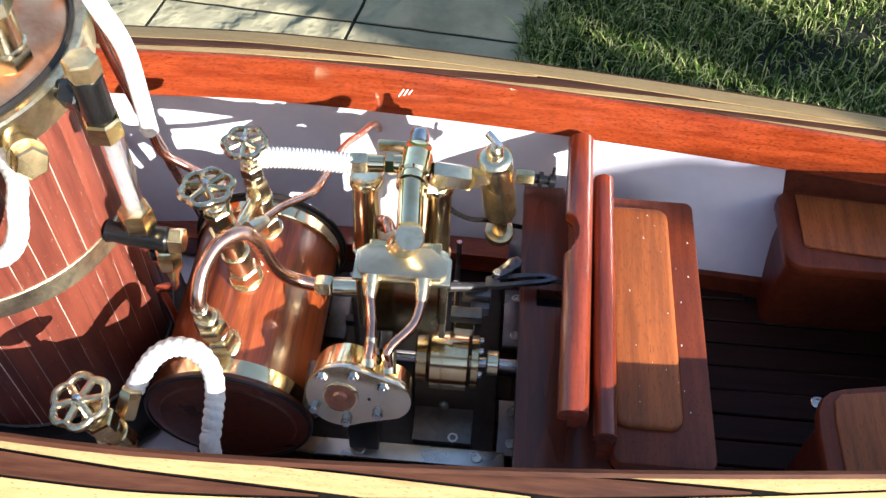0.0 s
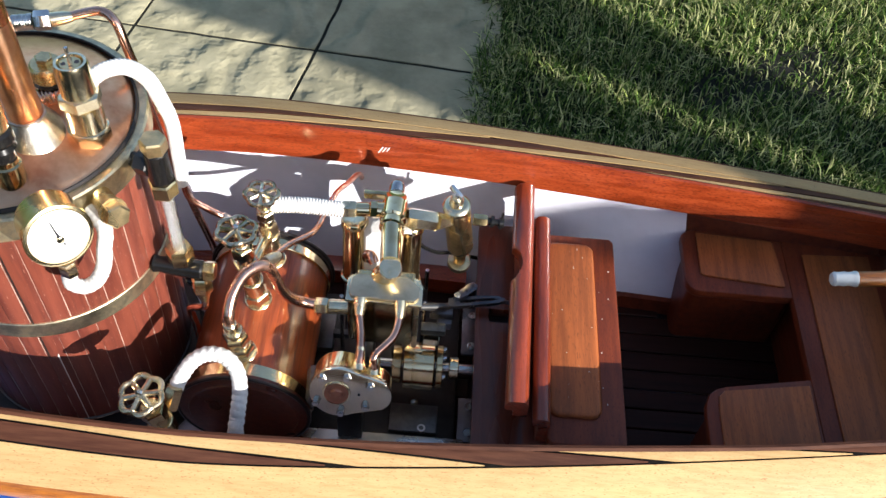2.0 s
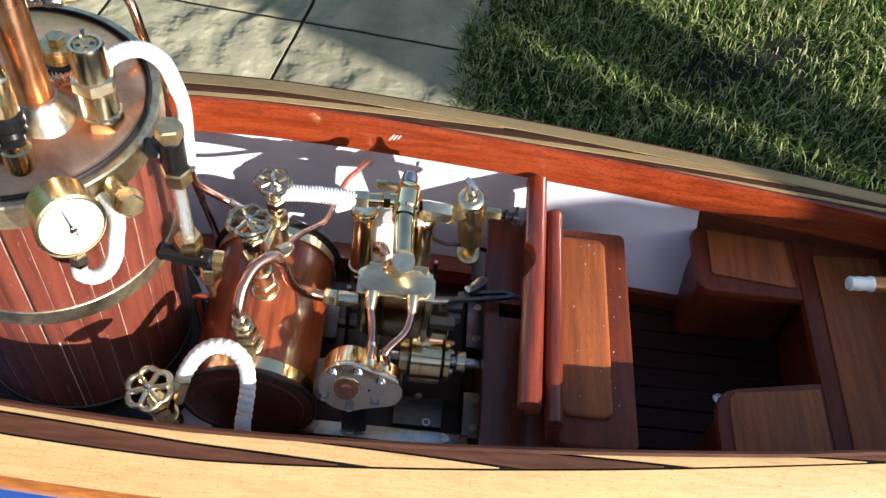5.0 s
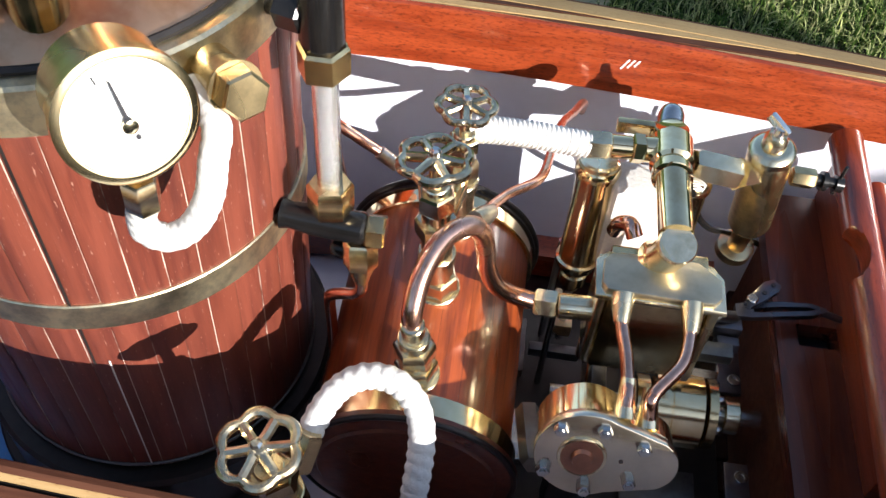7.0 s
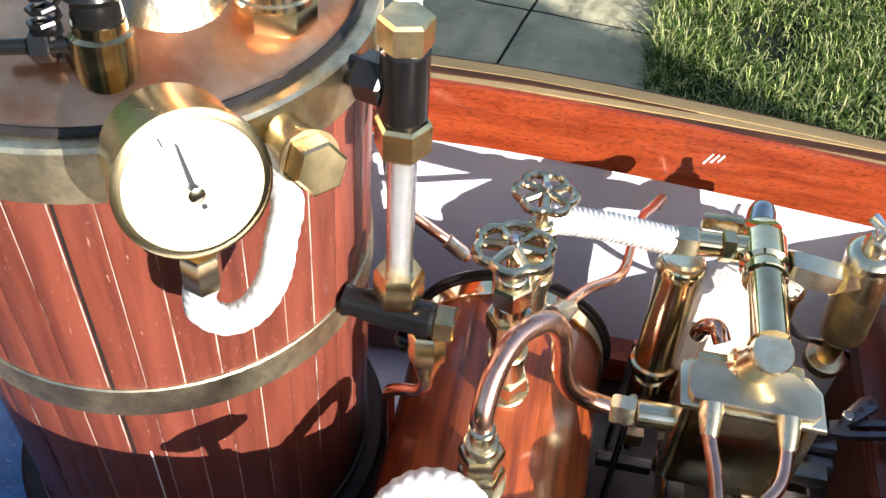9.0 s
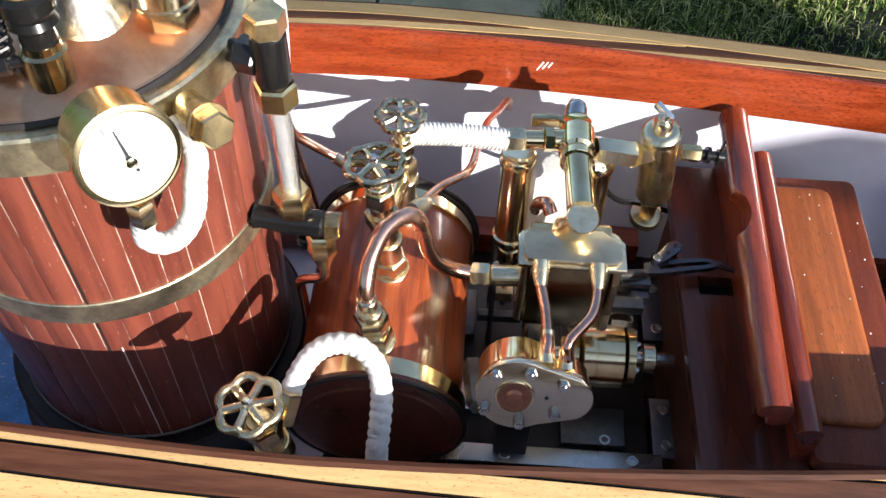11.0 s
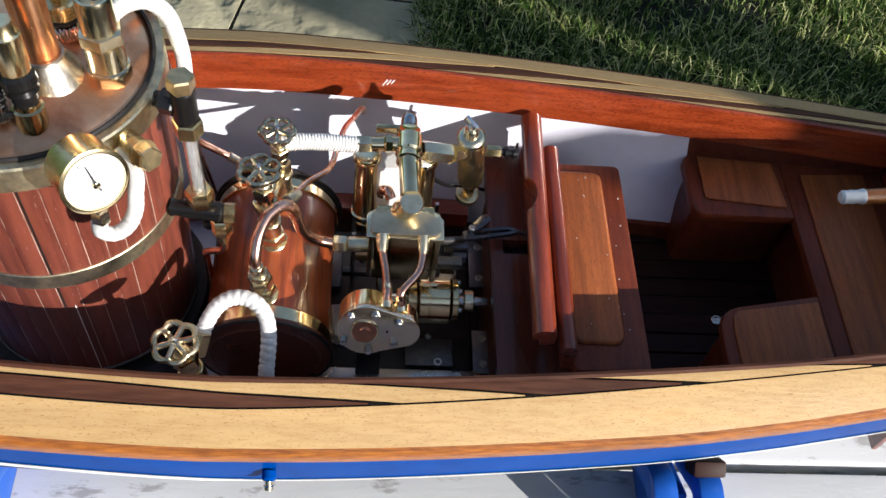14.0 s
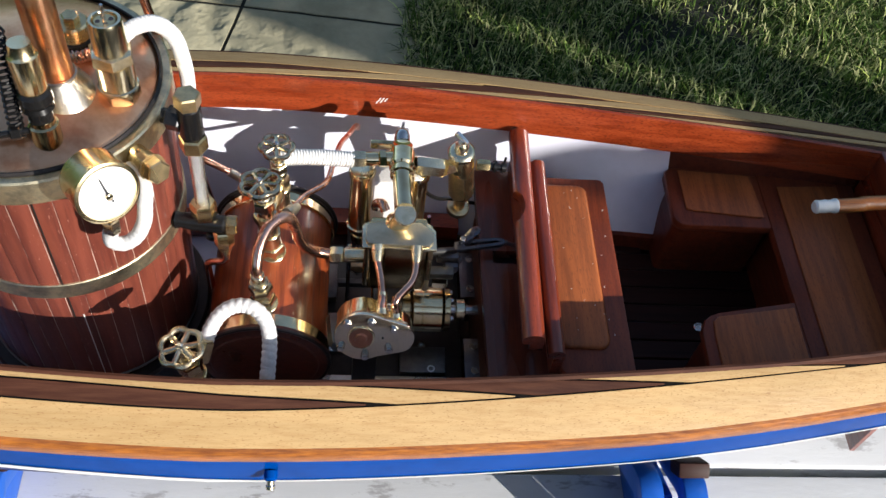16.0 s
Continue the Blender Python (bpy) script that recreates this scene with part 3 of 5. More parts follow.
part("locker_body", prism(rounded(0.196, 0.262, -0.058, -0.014, 0.005), -0.0085, 0.049), JOINERY, locker2)
rim = [(0.1915, -0.0580), (0.1915, -0.0260), (0.1922, -0.0175), (0.1950, -0.0108), (0.1995, -0.0072), (0.2045, -0.0054), (0.2560, 0.0040), (0.2560, -0.0580)]
part("locker_top", prism(rim, 0.049, 0.056, bevel=0.0016), JOINERY, locker2)
part("top_panel", prism([(0.1985, -0.0540), (0.1985, -0.0220), (0.1993, -0.0130), (0.2030, -0.0092), (0.2520, -0.0014), (0.2520, -0.0540)], 0.056, 0.0578, bevel=0.0008), SEAT_LIGHT, locker2, "pale inset panel")
thwart = thing("stern_seat", "stern seat with a pale wooden panel across the cockpit", "boat seat", (0.28, 0.025, -0.008))
part("seat_top", prism([(0.2540, -0.050), (0.3185, -0.040), (0.3185, 0.100), (0.2530, 0.105)], 0.0500, 0.0568, bevel=0.001), JOINERY, thwart)
part("top_panel", prism([(0.2640, -0.046), (0.3060, -0.040), (0.3060, 0.0950), (0.2640, 0.0925)], 0.0568, 0.0584, bevel=0.0006), SEAT_LIGHT, thwart, "pale inset panel")
part("seat_front", box((0.2660, 0.025, 0.0210), (0.004, 0.128, 0.060)), JOINERY, thwart)

# ---- boiler ----
BX, BY = -0.161, 0.0175
boiler = thing("vertical_boiler", "vertical copper boiler lagged with mahogany staves and brass bands", "steam boiler", (BX, BY, -0.012))
def br(z):
    return 0.0570 + 0.0035 * z / 0.197
N = 40
for k in range(N):
    a0, a1 = 2 * math.pi * (k + 0.016) / N, 2 * math.pi * (k + 0.984) / N
    proud = 0.00012 * math.sin(k * 2.4)
    rows = []
    for z in (0.020, 0.075, 0.13, 0.192):
        rows.append([(BX + (br(z) + proud - i) * math.cos(a), BY + (br(z) + proud - i) * math.sin(a), z) for a, i in ((a0, 0.0003), (a0 * 0.9 + a1 * 0.1, 0), (a0 * 0.1 + a1 * 0.9, 0), (a1, 0.0003))])
    part("stave", sheet(rows), LAGGING, boiler)
part("inner_shell", turned((BX, BY, -0.008), (BX, BY, 0.191), [(0, br(0) - 0.00050), (1, br(0.19) - 0.00050)], 160), GLUE, boiler, "pale joints between the staves")
part("base_ring", ring_band((BX, BY), 0.050, 0.0645, -0.0125, 0.0185, 72, 0.0015), LAMP_BLACK, boiler, "dark base ring")
part("band", ring_band((BX, BY), br(0.1) - 0.001, br(0.1) + 0.0012, 0.1075, 0.1180, 72, 0.0004), BAND, boiler, "tarnished brass band")
part("top_band", ring_band((BX, BY), br(0.19) - 0.002, br(0.19) + 0.0022, 0.1825, 0.1965, 72, 0.0008), BAND, boiler, "brass top band")
part("top_plate", turned((BX, BY, 0.190), (BX, BY, 0.212), [(0, 0.0592), (0.20, 0.0592), (0.30, 0.0568), (0.42, 0.052), (0.62, 0.038), (0.8, 0.025), (0.8, 0.0)], 64), COPPER, boiler, "domed polished copper top plate")



def bolt(name, at, axis, r, h, material, parent, socket=False):
    """A hexagon-headed bolt, or a socket-headed screw with its recess."""
    a, d = Vector(at), Vector(axis).normalized()
    if socket:
        bm = turned(a, a + d * h, [(0, r), (0.85, r), (1, r * 0.9), (1, r * 0.58), (0.45, r * 0.52), (0.45, 0.0)], 16)
    else:
        bm = turned(a, a + d * h, [(0, r), (0.75, r), (1, r * 0.82)], 6)
        rod(a + d * h * 0.98, a + d * h * 1.25, r * 0.45, 10, bm=bm)
    return part(name, bm, material, parent)


def handwheel(at, axis, r, parent, spin=0.0):
    """A cast wheel with six lobes, six spokes, a hub and a nut."""
    a, d = Vector(at), Vector(axis).normalized()
    rim = part("handwheel", torus(a, d, r, r * 0.155, 72, 10, wave=0.15, lobes=6, phase=spin), WHEEL, parent, "cast brass handwheel")
    m, _ = aim(a, a + d)
    for k in range(6):
        ang = math.pi * k / 3 + math.pi / 6 + spin
        tip = m @ Vector((r * 0.86 * math.cos(ang), r * 0.86 * math.sin(ang), 0))
        part("spoke", pipe([a + d * r * 0.10, a.lerp(tip, 0.5) + d * r * 0.03, tip], r * 0.145, 8, 4), WHEEL, rim)
    part("hub", turned(a - d * r * 0.25, a + d * r * 0.2, [(0, r * 0.22), (0.2, r * 0.30), (0.8, r * 0.30), (1, r * 0.22)], 20), WHEEL, rim)
    part("hub_nut", turned(a + d * r * 0.2, a + d * r * 0.42, [(0, r * 0.17), (0.7, r * 0.17), (1, r * 0.10)], 6), STEEL, rim, "bright steel nut")
    return rim


# boiler fittings
part("seam_strip", sheet([[(BX + (br(z) + 0.0004) * math.cos(a), BY + (br(z) + 0.0004) * math.sin(a), z) for z in (0.088, 0.11, 0.14, 0.184)] for a in (radians(-79.95), radians(-79.25))]), LAMP_BLACK, boiler, "dark joint between the staves")
part("split_line", sheet([[(BX + (br(z) + 0.0005) * math.cos(a), BY + (br(z) + 0.0005) * math.sin(a), z) for z in (0.022, 0.045, 0.07, 0.090)] for a in (radians(-75.75), radians(-75.25))]), DIAL, boiler, "pale filled split")
part("crown_rim", ring_band((BX, BY), 0.0573, 0.0587, 0.1940, 0.1982, 72, 0.0008), LAMP_BLACK, boiler, "thin dark rim of the crown")
CH = (-0.1415, 0.0025)
part("chimney", turned((CH[0], CH[1], 0.20), (CH[0] - 0.001, CH[1] + 0.001, 0.44), [(0, 0.0072), (0.97, 0.0072), (0.975, 0.0086), (1, 0.0086), (1, 0.0064), (0.9, 0.0064)], 32), COPPER, boiler, "polished copper chimney tube")
part("chimney_collar", turned((CH[0], CH[1], 0.197), (CH[0], CH[1], 0.2150), [(0, 0.0172), (0.16, 0.0166), (0.3, 0.0150), (0.55, 0.0128), (0.8, 0.0104), (1, 0.0078)], 40), SOLDER, boiler, "wide silvery soldered collar")
part("solder_ring", torus((CH[0], CH[1], 0.2148), (0, 0, 1), 0.0078, 0.0008, 40, 8), SOLDER, boiler)
# safety valve
sb, st = Vector((-0.1178, 0.0060, 0.199)), Vector((-0.1188, 0.0092, 0.2400))
sv = part("safety_valve", turned(sb, st, [(0, 0.0076), (0.13, 0.0076), (0.15, 0.0088), (0.18, 0.0088), (0.19, 0.0080), (0.47, 0.0080), (0.48, 0.0072), (0.96, 0.0072), (1, 0.0066), (1, 0.0054), (0.95, 0.0046)], 28), BRASS_PALE, boiler, "turned brass safety valve")
part("hexagon", nut(sb, sb.lerp(st, 0.15), 0.0088), BRASS_PALE, sv)
part("hexagon", nut(sb.lerp(st, 0.48), sb.lerp(st, 0.63), 0.0092, twist=0.4), BRASS_PALE, sv)
part("vent_cap", turned(sb.lerp(st, 0.955), sb.lerp(st, 0.985), [(0, 0.0046), (1, 0.0044)], 24), BRASS_DULL, sv, "dull slotted top")
for k in range(4):
    a = k * math.pi / 2 + 0.4
    part("vent_hole", rod(sb.lerp(st, 0.98) + Vector((0.0027 * math.cos(a), 0.0027 * math.sin(a), 0)), sb.lerp(st, 0.99) + Vector((0.0027 * math.cos(a), 0.0027 * math.sin(a), 0)), 0.0010, 12), INK, sv)
part("stem", rod(sb.lerp(st, 0.95), sb.lerp(st, 1.17), 0.0008, 10), STEEL, sv)
# knurled filler
FX, FY = -0.1375, 0.0240
kn = part("filler", turned((FX, FY, 0.199), (FX, FY, 0.219), [(0, 0.0054), (0.5, 0.0054), (0.55, 0.0045), (1, 0.0045)], 24), BRASS_DULL, boiler, "brass filler with a knurled cap")
part("cap_collar", rod((FX, FY, 0.2150), (FX, FY, 0.2170), 0.0074, 32, 0.0005), LAMP_BLACK, kn)
part("knurled_cap", turned((FX, FY, 0.2165), (FX, FY, 0.2250), [(0, 0.0064), (0.1, 0.0069), (0.9, 0.0069), (1, 0.0062), (1.02, 0.0)], 60), BRASS_DULL, kn)
bm = bmesh.new()
for k in range(36):
    for row in range(4):
        a = 2 * math.pi * (k + 0.5 * (row % 2)) / 36
        box((FX + 0.0069 * math.cos(a), FY + 0.0069 * math.sin(a), 0.2185 + 0.0016 * row), (0.0008, 0.0008, 0.0011), turn=Matrix.Rotation(a, 4, "Z"), bm=bm)
part("knurling", bm, BRASS_DULL, kn)
part("hexagon", nut((FX, FY, 0.2250), (FX, FY, 0.2285), 0.0038), BRASS_DULL, kn)
part("threaded_stub", pipe([(-0.1425, 0.0172, 0.2090), (-0.1320, 0.0222, 0.2105)], 0.0046, 16, 10, rib=(0.0016, 0.0006)), COPPER_PIPE, boiler, "threaded copper stub")
# black sprung valve
v0, v1 = Vector((-0.1428, -0.0226, 0.198)), Vector((-0.1446, -0.0170, 0.2490))
bv = part("sprung_valve", turned(v0, v0.lerp(v1, 0.27), [(0, 0.0066), (0.1, 0.0062), (0.8, 0.0062), (0.85, 0.0052), (1, 0.0052)], 24), BRASS_DULL, boiler, "brass and black valve with a spring")
part("black_body", turned(v0.lerp(v1, 0.26), v0.lerp(v1, 0.56), [(0, 0.0046), (0.12, 0.0050), (0.3, 0.0046), (0.42, 0.0066), (0.55, 0.0058), (0.68, 0.0070), (0.9, 0.0066), (1, 0.005)], 24), BLACK, bv, "knobbly black body")
part("brass_body", turned(v0.lerp(v1, 0.55), v1, [(0, 0.0052), (0.08, 0.0060), (0.75, 0.0060), (0.8, 0.0050), (1, 0.0044)], 24), BRASS, bv)
coil = [(-0.1540 + 0.0028 * math.cos(k * 0.8), -0.0240 + 0.00009 * k + 0.0028 * math.sin(k * 0.8), 0.203 + 0.00034 * k) for k in range(140)]
part("spring", pipe(coil, 0.0007, 6, 1), BLACK, bv, "dark steel coil spring")
part("arm", rod((-0.1440, -0.0222, 0.2070), (-0.1620, -0.0270, 0.2060), 0.0016, 12), BLACK, bv)
part("arm_nut", nut((-0.1520, -0.0243, 0.2066), (-0.1560, -0.0254, 0.2063), 0.0034), BLACK, bv)
# blast union and copper pipe beside the chimney
bu = part("blast_union", nut((-0.1510, 0.0510, 0.2245), (-0.1440, 0.0530, 0.2245), 0.0046), STEEL, boiler, "bright union on the chimney")
part("threaded_end", pipe([(-0.1600, 0.0490, 0.2240), (-0.1510, 0.0510, 0.2245)], 0.0038, 14, 8, rib=(0.0013, 0.0004)), STEEL, bu)
part("ferrule", turned((-0.1440, 0.0530, 0.2245), (-0.1350, 0.0560, 0.2250), [(0, 0.0034), (0.6, 0.0030), (1, 0.0022)], 20), BRASS_PALE, bu)
part("exhaust_pipe", pipe([(-0.1370, 0.0555, 0.2250), (-0.1240, 0.0600, 0.2260), (-0.1165, 0.0570, 0.2230), (-0.1125, 0.0530, 0.2120), (-0.1095, 0.0520, 0.1950), (-0.1080, 0.0540, 0.1700), (-0.1060, 0.0600, 0.1300), (-0.1030, 0.0700, 0.08), (-0.10, 0.080, 0.03), (-0.10, 0.085, -0.005)], 0.0022, 12), COPPER_PIPE, boiler, "bent copper exhaust pipe")
# lagged steam pipe from the safety valve down to the tank
part("lagged_pipe", pipe([(-0.1155, 0.0130, 0.2260), (-0.1105, 0.0185, 0.2280), (-0.1030, 0.0250, 0.2255), (-0.0975, 0.0315, 0.2140), (-0.0960, 0.037, 0.1980), (-0.0975, 0.049, 0.170), (-0.100, 0.054, 0.140), (-0.1015, 0.056, 0.118)], 0.0035, 16, 8, rib=(0.0016, 0.0005)), LAG_ROPE, boiler, "pipe lagged with white cord")
part("steam_pipe", pipe([(-0.1015, 0.056, 0.120), (-0.100, 0.0575, 0.104), (-0.092, 0.059, 0.0945), (-0.084, 0.060, 0.0875), (-0.0765, 0.060, 0.081)], 0.0019, 12), COPPER_PIPE, boiler, "bent copper pipe")
part("pipe_sleeve", rod((-0.0845, 0.060, 0.0878), (-0.0775, 0.060, 0.0820), 0.0026, 16, 0.0004), SOLDER, boiler)
# big hexagon plug
d = Vector((0.62, -0.72, 0.26)).normalized()
p = Vector((-0.0970, -0.0328, 0.1940))
plug = part("hexagon_plug", turned(p - d * 0.020, p, [(0, 0.0050), (0.68, 0.0050), (0.69, 0.0062), (0.74, 0.0062), (0.74, 0.0)], 28), BRASS_DULL, boiler, "large brass hexagon plug")
part("hexagon", nut(p - d * 0.0055, p + d * 0.0005, 0.0057, twist=0.1), BRASS_DULL, plug)

# pressure gauge
gauge = thing("pressure_gauge", "round brass pressure gauge with a white dial on the boiler", "pressure gauge", (-0.113, -0.045, 0.2035))
gn = Vector((0.60, -0.76, 0.27)).normalized()
gc = Vector((-0.1132, -0.0530, 0.2043))
GR = 0.0131
part("case", turned(gc - gn * 0.0170, gc + gn * 0.0012, [(0, 0.0), (0, GR * 0.90), (0.06, GR * 0.97), (0.80, GR * 0.97), (0.82, GR * 1.05), (0.98, GR * 1.05), (1, GR * 0.99), (1, GR * 0.92), (0.92, GR * 0.90), (0.92, 0.0)], 64), BRASS, gauge, "polished brass case")
dial = part("dial", turned(gc - gn * 0.0004, gc + gn * 0.0002, [(0, GR * 0.90), (1, GR * 0.90)], 64), DIAL, gauge, "white enamelled dial")
gm, _ = aim(gc + gn * 0.0003, gc + gn)
gup = (Vector((0.35, -0.1, 1)) - gn * Vector((0.35, -0.1, 1)).dot(gn)).normalized()
gright = gup.cross(gn)
def on_dial(u, v, lift=0.0003):
    return gc + gn * lift + gright * (u * GR) + gup * (v * GR)
def flat_bar(parent, name, u0, v0, u1, v1, w0, w1, material, lift=0.0003, h=0.0002):
    a, b = Vector((u0, v0)), Vector((u1, v1))
    n = Vector((-(b - a).y, (b - a).x)).normalized()
    bm = bmesh.new()
    q = [a + n * w0, a - n * w0, b - n * w1, b + n * w1]
    lo = [bm.verts.new(on_dial(*c, lift)) for c in q]
    hi = [bm.verts.new(on_dial(*c, lift + h)) for c in q]
    bm.faces.new(hi)
    for k in range(4):
        bm.faces.new((lo[k], lo[(k + 1) % 4], hi[(k + 1) % 4], hi[k]))
    return part(name, bm, material, parent)
flat_bar(dial, "tick", -0.46, 0.64, -0.40, 0.53, 0.012, 0.012, INK)
for k in range(7):
    a = radians(60 - 15 * k)
    flat_bar(dial, "tick", 0.80 * math.cos(a), 0.80 * math.sin(a), 0.85 * math.cos(a), 0.85 * math.sin(a), 0.006, 0.006, SOLDER)
needle = flat_bar(gauge, "needle", 0.00, -0.04, -0.24, 0.58, 0.032, 0.012, INK, 0.0010, 0.0003)
part("needle_hub", turned(on_dial(0.03, -0.12, 0.0006), on_dial(0.03, -0.12, 0.0016), [(0, 0.0016), (0.8, 0.0015), (1, 0.0011)], 24), BRASS_PALE, needle, "pale brass needle hub")
part("needle_boss", turned(on_dial(0.0, -0.04, 0.0010), on_dial(0.0, -0.04, 0.0015), [(0, 0.0009), (1, 0.0007)], 16), INK, needle)
part("screw", turned(on_dial(0.15, -0.31, 0.0003), on_dial(0.15, -0.31, 0.0008), [(0, 0.0005), (1, 0.0005)], 10), INK, dial)
part("gauge_nut", nut((-0.1158, -0.0502, 0.1850), (-0.1166, -0.0494, 0.1745), 0.0040), BRASS_PALE, gauge, "hexagon union nut")
part("lagged_siphon", pipe([(-0.1166, -0.0494, 0.1755), (-0.1185, -0.0484, 0.1700), (-0.1185, -0.0480, 0.1645), (-0.1140, -0.0470, 0.1618), (-0.1085, -0.0457, 0.1655), (-0.1045, -0.0434, 0.1735), (-0.1035, -0.0400, 0.1815), (-0.1040, -0.0340, 0.1865), (-0.1120, -0.0240, 0.1870)], 0.0033, 18, 8, rib=(0.0030, 0.0003)), LAG_ROPE, gauge, "siphon pipe lagged in white cord")

# water gauge
wg = thing("water_gauge", "glass water gauge with brass nuts and black fittings", "water gauge", (-0.0880, -0.002, 0.118))
gx, gy = -0.0878, -0.0015
part("glass_tube", ring_band((gx, gy), 0.0028, 0.0035, 0.128, 0.185, 28), GLASS, wg, "clear glass tube").visible_shadow = False
part("water", rod((gx, gy, 0.1300), (gx, gy, 0.1760), 0.0026, 20), WATER, wg, "frothy water in the tube")
part("upper_nut", nut((gx, gy, 0.1755), (gx, gy, 0.1845), 0.0066), BRASS_DULL, wg, "brass gland nut")
part("upper_body", turned((gx, gy, 0.184), (gx, gy, 0.2035), [(0, 0.0044), (0.08, 0.0044), (0.1, 0.0054), (0.95, 0.0054), (1, 0.0045)], 24), BLACK, wg, "black upper cock")
part("upper_cap", nut((gx, gy, 0.2030), (gx, gy, 0.2105), 0.0060, twist=0.3), BRASS_DULL, wg, "brass cap")
part("upper_arm", nut((gx - 0.0035, gy + 0.001, 0.1925), (gx - 0.0105, gy + 0.003, 0.1925), 0.0056, twist=0.2), BLACK, wg, "black hexagon arm")
part("upper_stub", rod((gx - 0.010, gy + 0.003, 0.1925), (gx - 0.0200, gy + 0.006, 0.1925), 0.0036, 18), BLACK, wg)
part("lower_nut", nut((gx, gy, 0.1255), (gx, gy, 0.1365), 0.0066, twist=0.2), BRASS_DULL, wg, "brass gland nut")
part("lower_body", turned((gx - 0.015, gy + 0.002, 0.1185), (gx + 0.0105, gy, 0.1185), [(0, 0.0046), (0.1, 0.0040), (0.35, 0.0048), (0.95, 0.0050), (1, 0.004)], 24), BLACK, wg, "black lower cock")
part("end_plug", nut((gx + 0.0100, gy, 0.1185), (gx + 0.0158, gy, 0.1185), 0.0052, twist=0.3), BRASS_DULL, wg, "brass end plug")
dn = part("drain_nut", nut((gx + 0.0085, gy - 0.0015, 0.1150), (gx + 0.0092, gy - 0.0045, 0.1065), 0.0052, twist=0.2), BRASS, wg, "small brass drain")
part("drain_cone", turned((gx + 0.0092, gy - 0.0045, 0.1068), (gx + 0.0096, gy - 0.0065, 0.1015), [(0, 0.0042), (0.5, 0.0030), (1, 0.0020)], 18), BRASS, dn)
part("drain_knob", turned((gx - 0.0005, gy + 0.0010, 0.1085), (gx + 0.0055, gy - 0.0010, 0.1085), [(0, 0.0012), (0.15, 0.0026), (0.5, 0.0031), (0.85, 0.0026), (1, 0.0016)], 18), BLACK, wg, "small black cock handle")
part("drain_pipe", pipe([(gx + 0.0095, gy - 0.0060, 0.1030), (gx + 0.0096, gy - 0.0068, 0.0985), (gx + 0.0075, gy - 0.0062, 0.0950), (gx + 0.0035, gy - 0.0045, 0.0920), (gx - 0.0005, gy - 0.0020, 0.0870), (gx - 0.0025, gy + 0.002, 0.0780), (gx - 0.0030, gy + 0.006, 0.05), (gx - 0.0030, gy + 0.006, -0.0130)], 0.0019, 12), COPPER_PIPE, wg, "thin copper drain")

# base flange of the boiler with its drain plug
part("base_flange", ring_band((BX, BY), 0.0635, 0.0680, -0.0125, -0.0090, 72, 0.0008), LAMP_BLACK, boiler)
part("flange_hoop", torus((BX, BY, 0.0215), (0, 0, 1), 0.0578, 0.0006, 72, 8), STEEL_DARK, boiler)
dp = part("drain_plug", turned((-0.1475, -0.040, 0.004), (-0.1445, -0.051, 0.005), [(0, 0.0050), (0.5, 0.0050), (0.52, 0.0060), (1, 0.0060)], 20), LAMP_BLACK, boiler, "dark threaded drain plug")
bolt("base_bolt", (-0.2215, -0.0040, -0.0095), (0, 0, 1), 0.0022, 0.003, STEEL_DARK, boiler, True)
part("floor_plate", box((-0.235, 0.01, -0.0118), (0.060, 0.12, 0.0016), 0.0004), PLATE_BLUE, boat, "blue painted plate")

# ---- tank ----
TX, TZ = -0.0585, 0.0420
tank = thing("condenser_tank", "horizontal tank lagged with varnished mahogany, brass end bands", "steam tank", (TX, 0.012, -0.0125))
NT = 22
for k in range(NT):
    a0, a1 = 2 * math.pi * (k + 0.004) / NT, 2 * math.pi * (k + 0.996) / NT
    rows = [[(TX + (0.0332 - i) * math.cos(a), y, TZ + (0.0332 - i) * math.sin(a)) for a, i in ((a0, 0.00006), (a0 * 0.8 + a1 * 0.2, 0), (a0 * 0.5 + a1 * 0.5, 0), (a0 * 0.2 + a1 * 0.8, 0), (a1, 0.00006))] for y in (-0.0345, 0.0, 0.03, 0.056)]
    part("stave", sheet(rows), TANK_WOOD, tank)
part("shell", rod((TX, -0.036, TZ), (TX, 0.0575, TZ), 0.0326, 48), LAMP_BLACK, tank)
for y0, y1 in ((-0.0365, -0.0275), (0.0505, 0.0590)):
    part("end_band", turned((TX, y0, TZ), (TX, y1, TZ), [(0, 0.0325), (0.0, 0.0345), (0.05, 0.0350), (0.95, 0.0350), (1, 0.0345), (1, 0.0325)], 64), BRASS, tank, "polished brass end band")
part("end_plate", turned((TX, -0.0395, TZ), (TX, -0.0355, TZ), [(0, 0.0), (0, 0.0290), (0.2, 0.0298), (0.2, 0.0330), (0.5, 0.0362), (1, 0.0362)], 64), BULKHEAD, tank, "dark varnished mahogany end")
part("end_rim", torus((TX, -0.0375, TZ), (0, 1, 0), 0.0352, 0.0012, 64, 8), LAMP_BLACK, tank)
part("far_end_rim", torus((TX, 0.0595, TZ), (0, 1, 0), 0.0358, 0.0014, 64, 8), LAMP_BLACK, tank)
part("far_plate", rod((TX, 0.0570, TZ), (TX, 0.0605, TZ), 0.0358, 64), LAMP_BLACK, tank)
for sx in (-0.018, 0.018):
    part("cradle", box((TX + sx, 0.010, 0.0005), (0.010, 0.07, 0.025), 0.001), LAMP_BLACK, tank, "dark cradle")


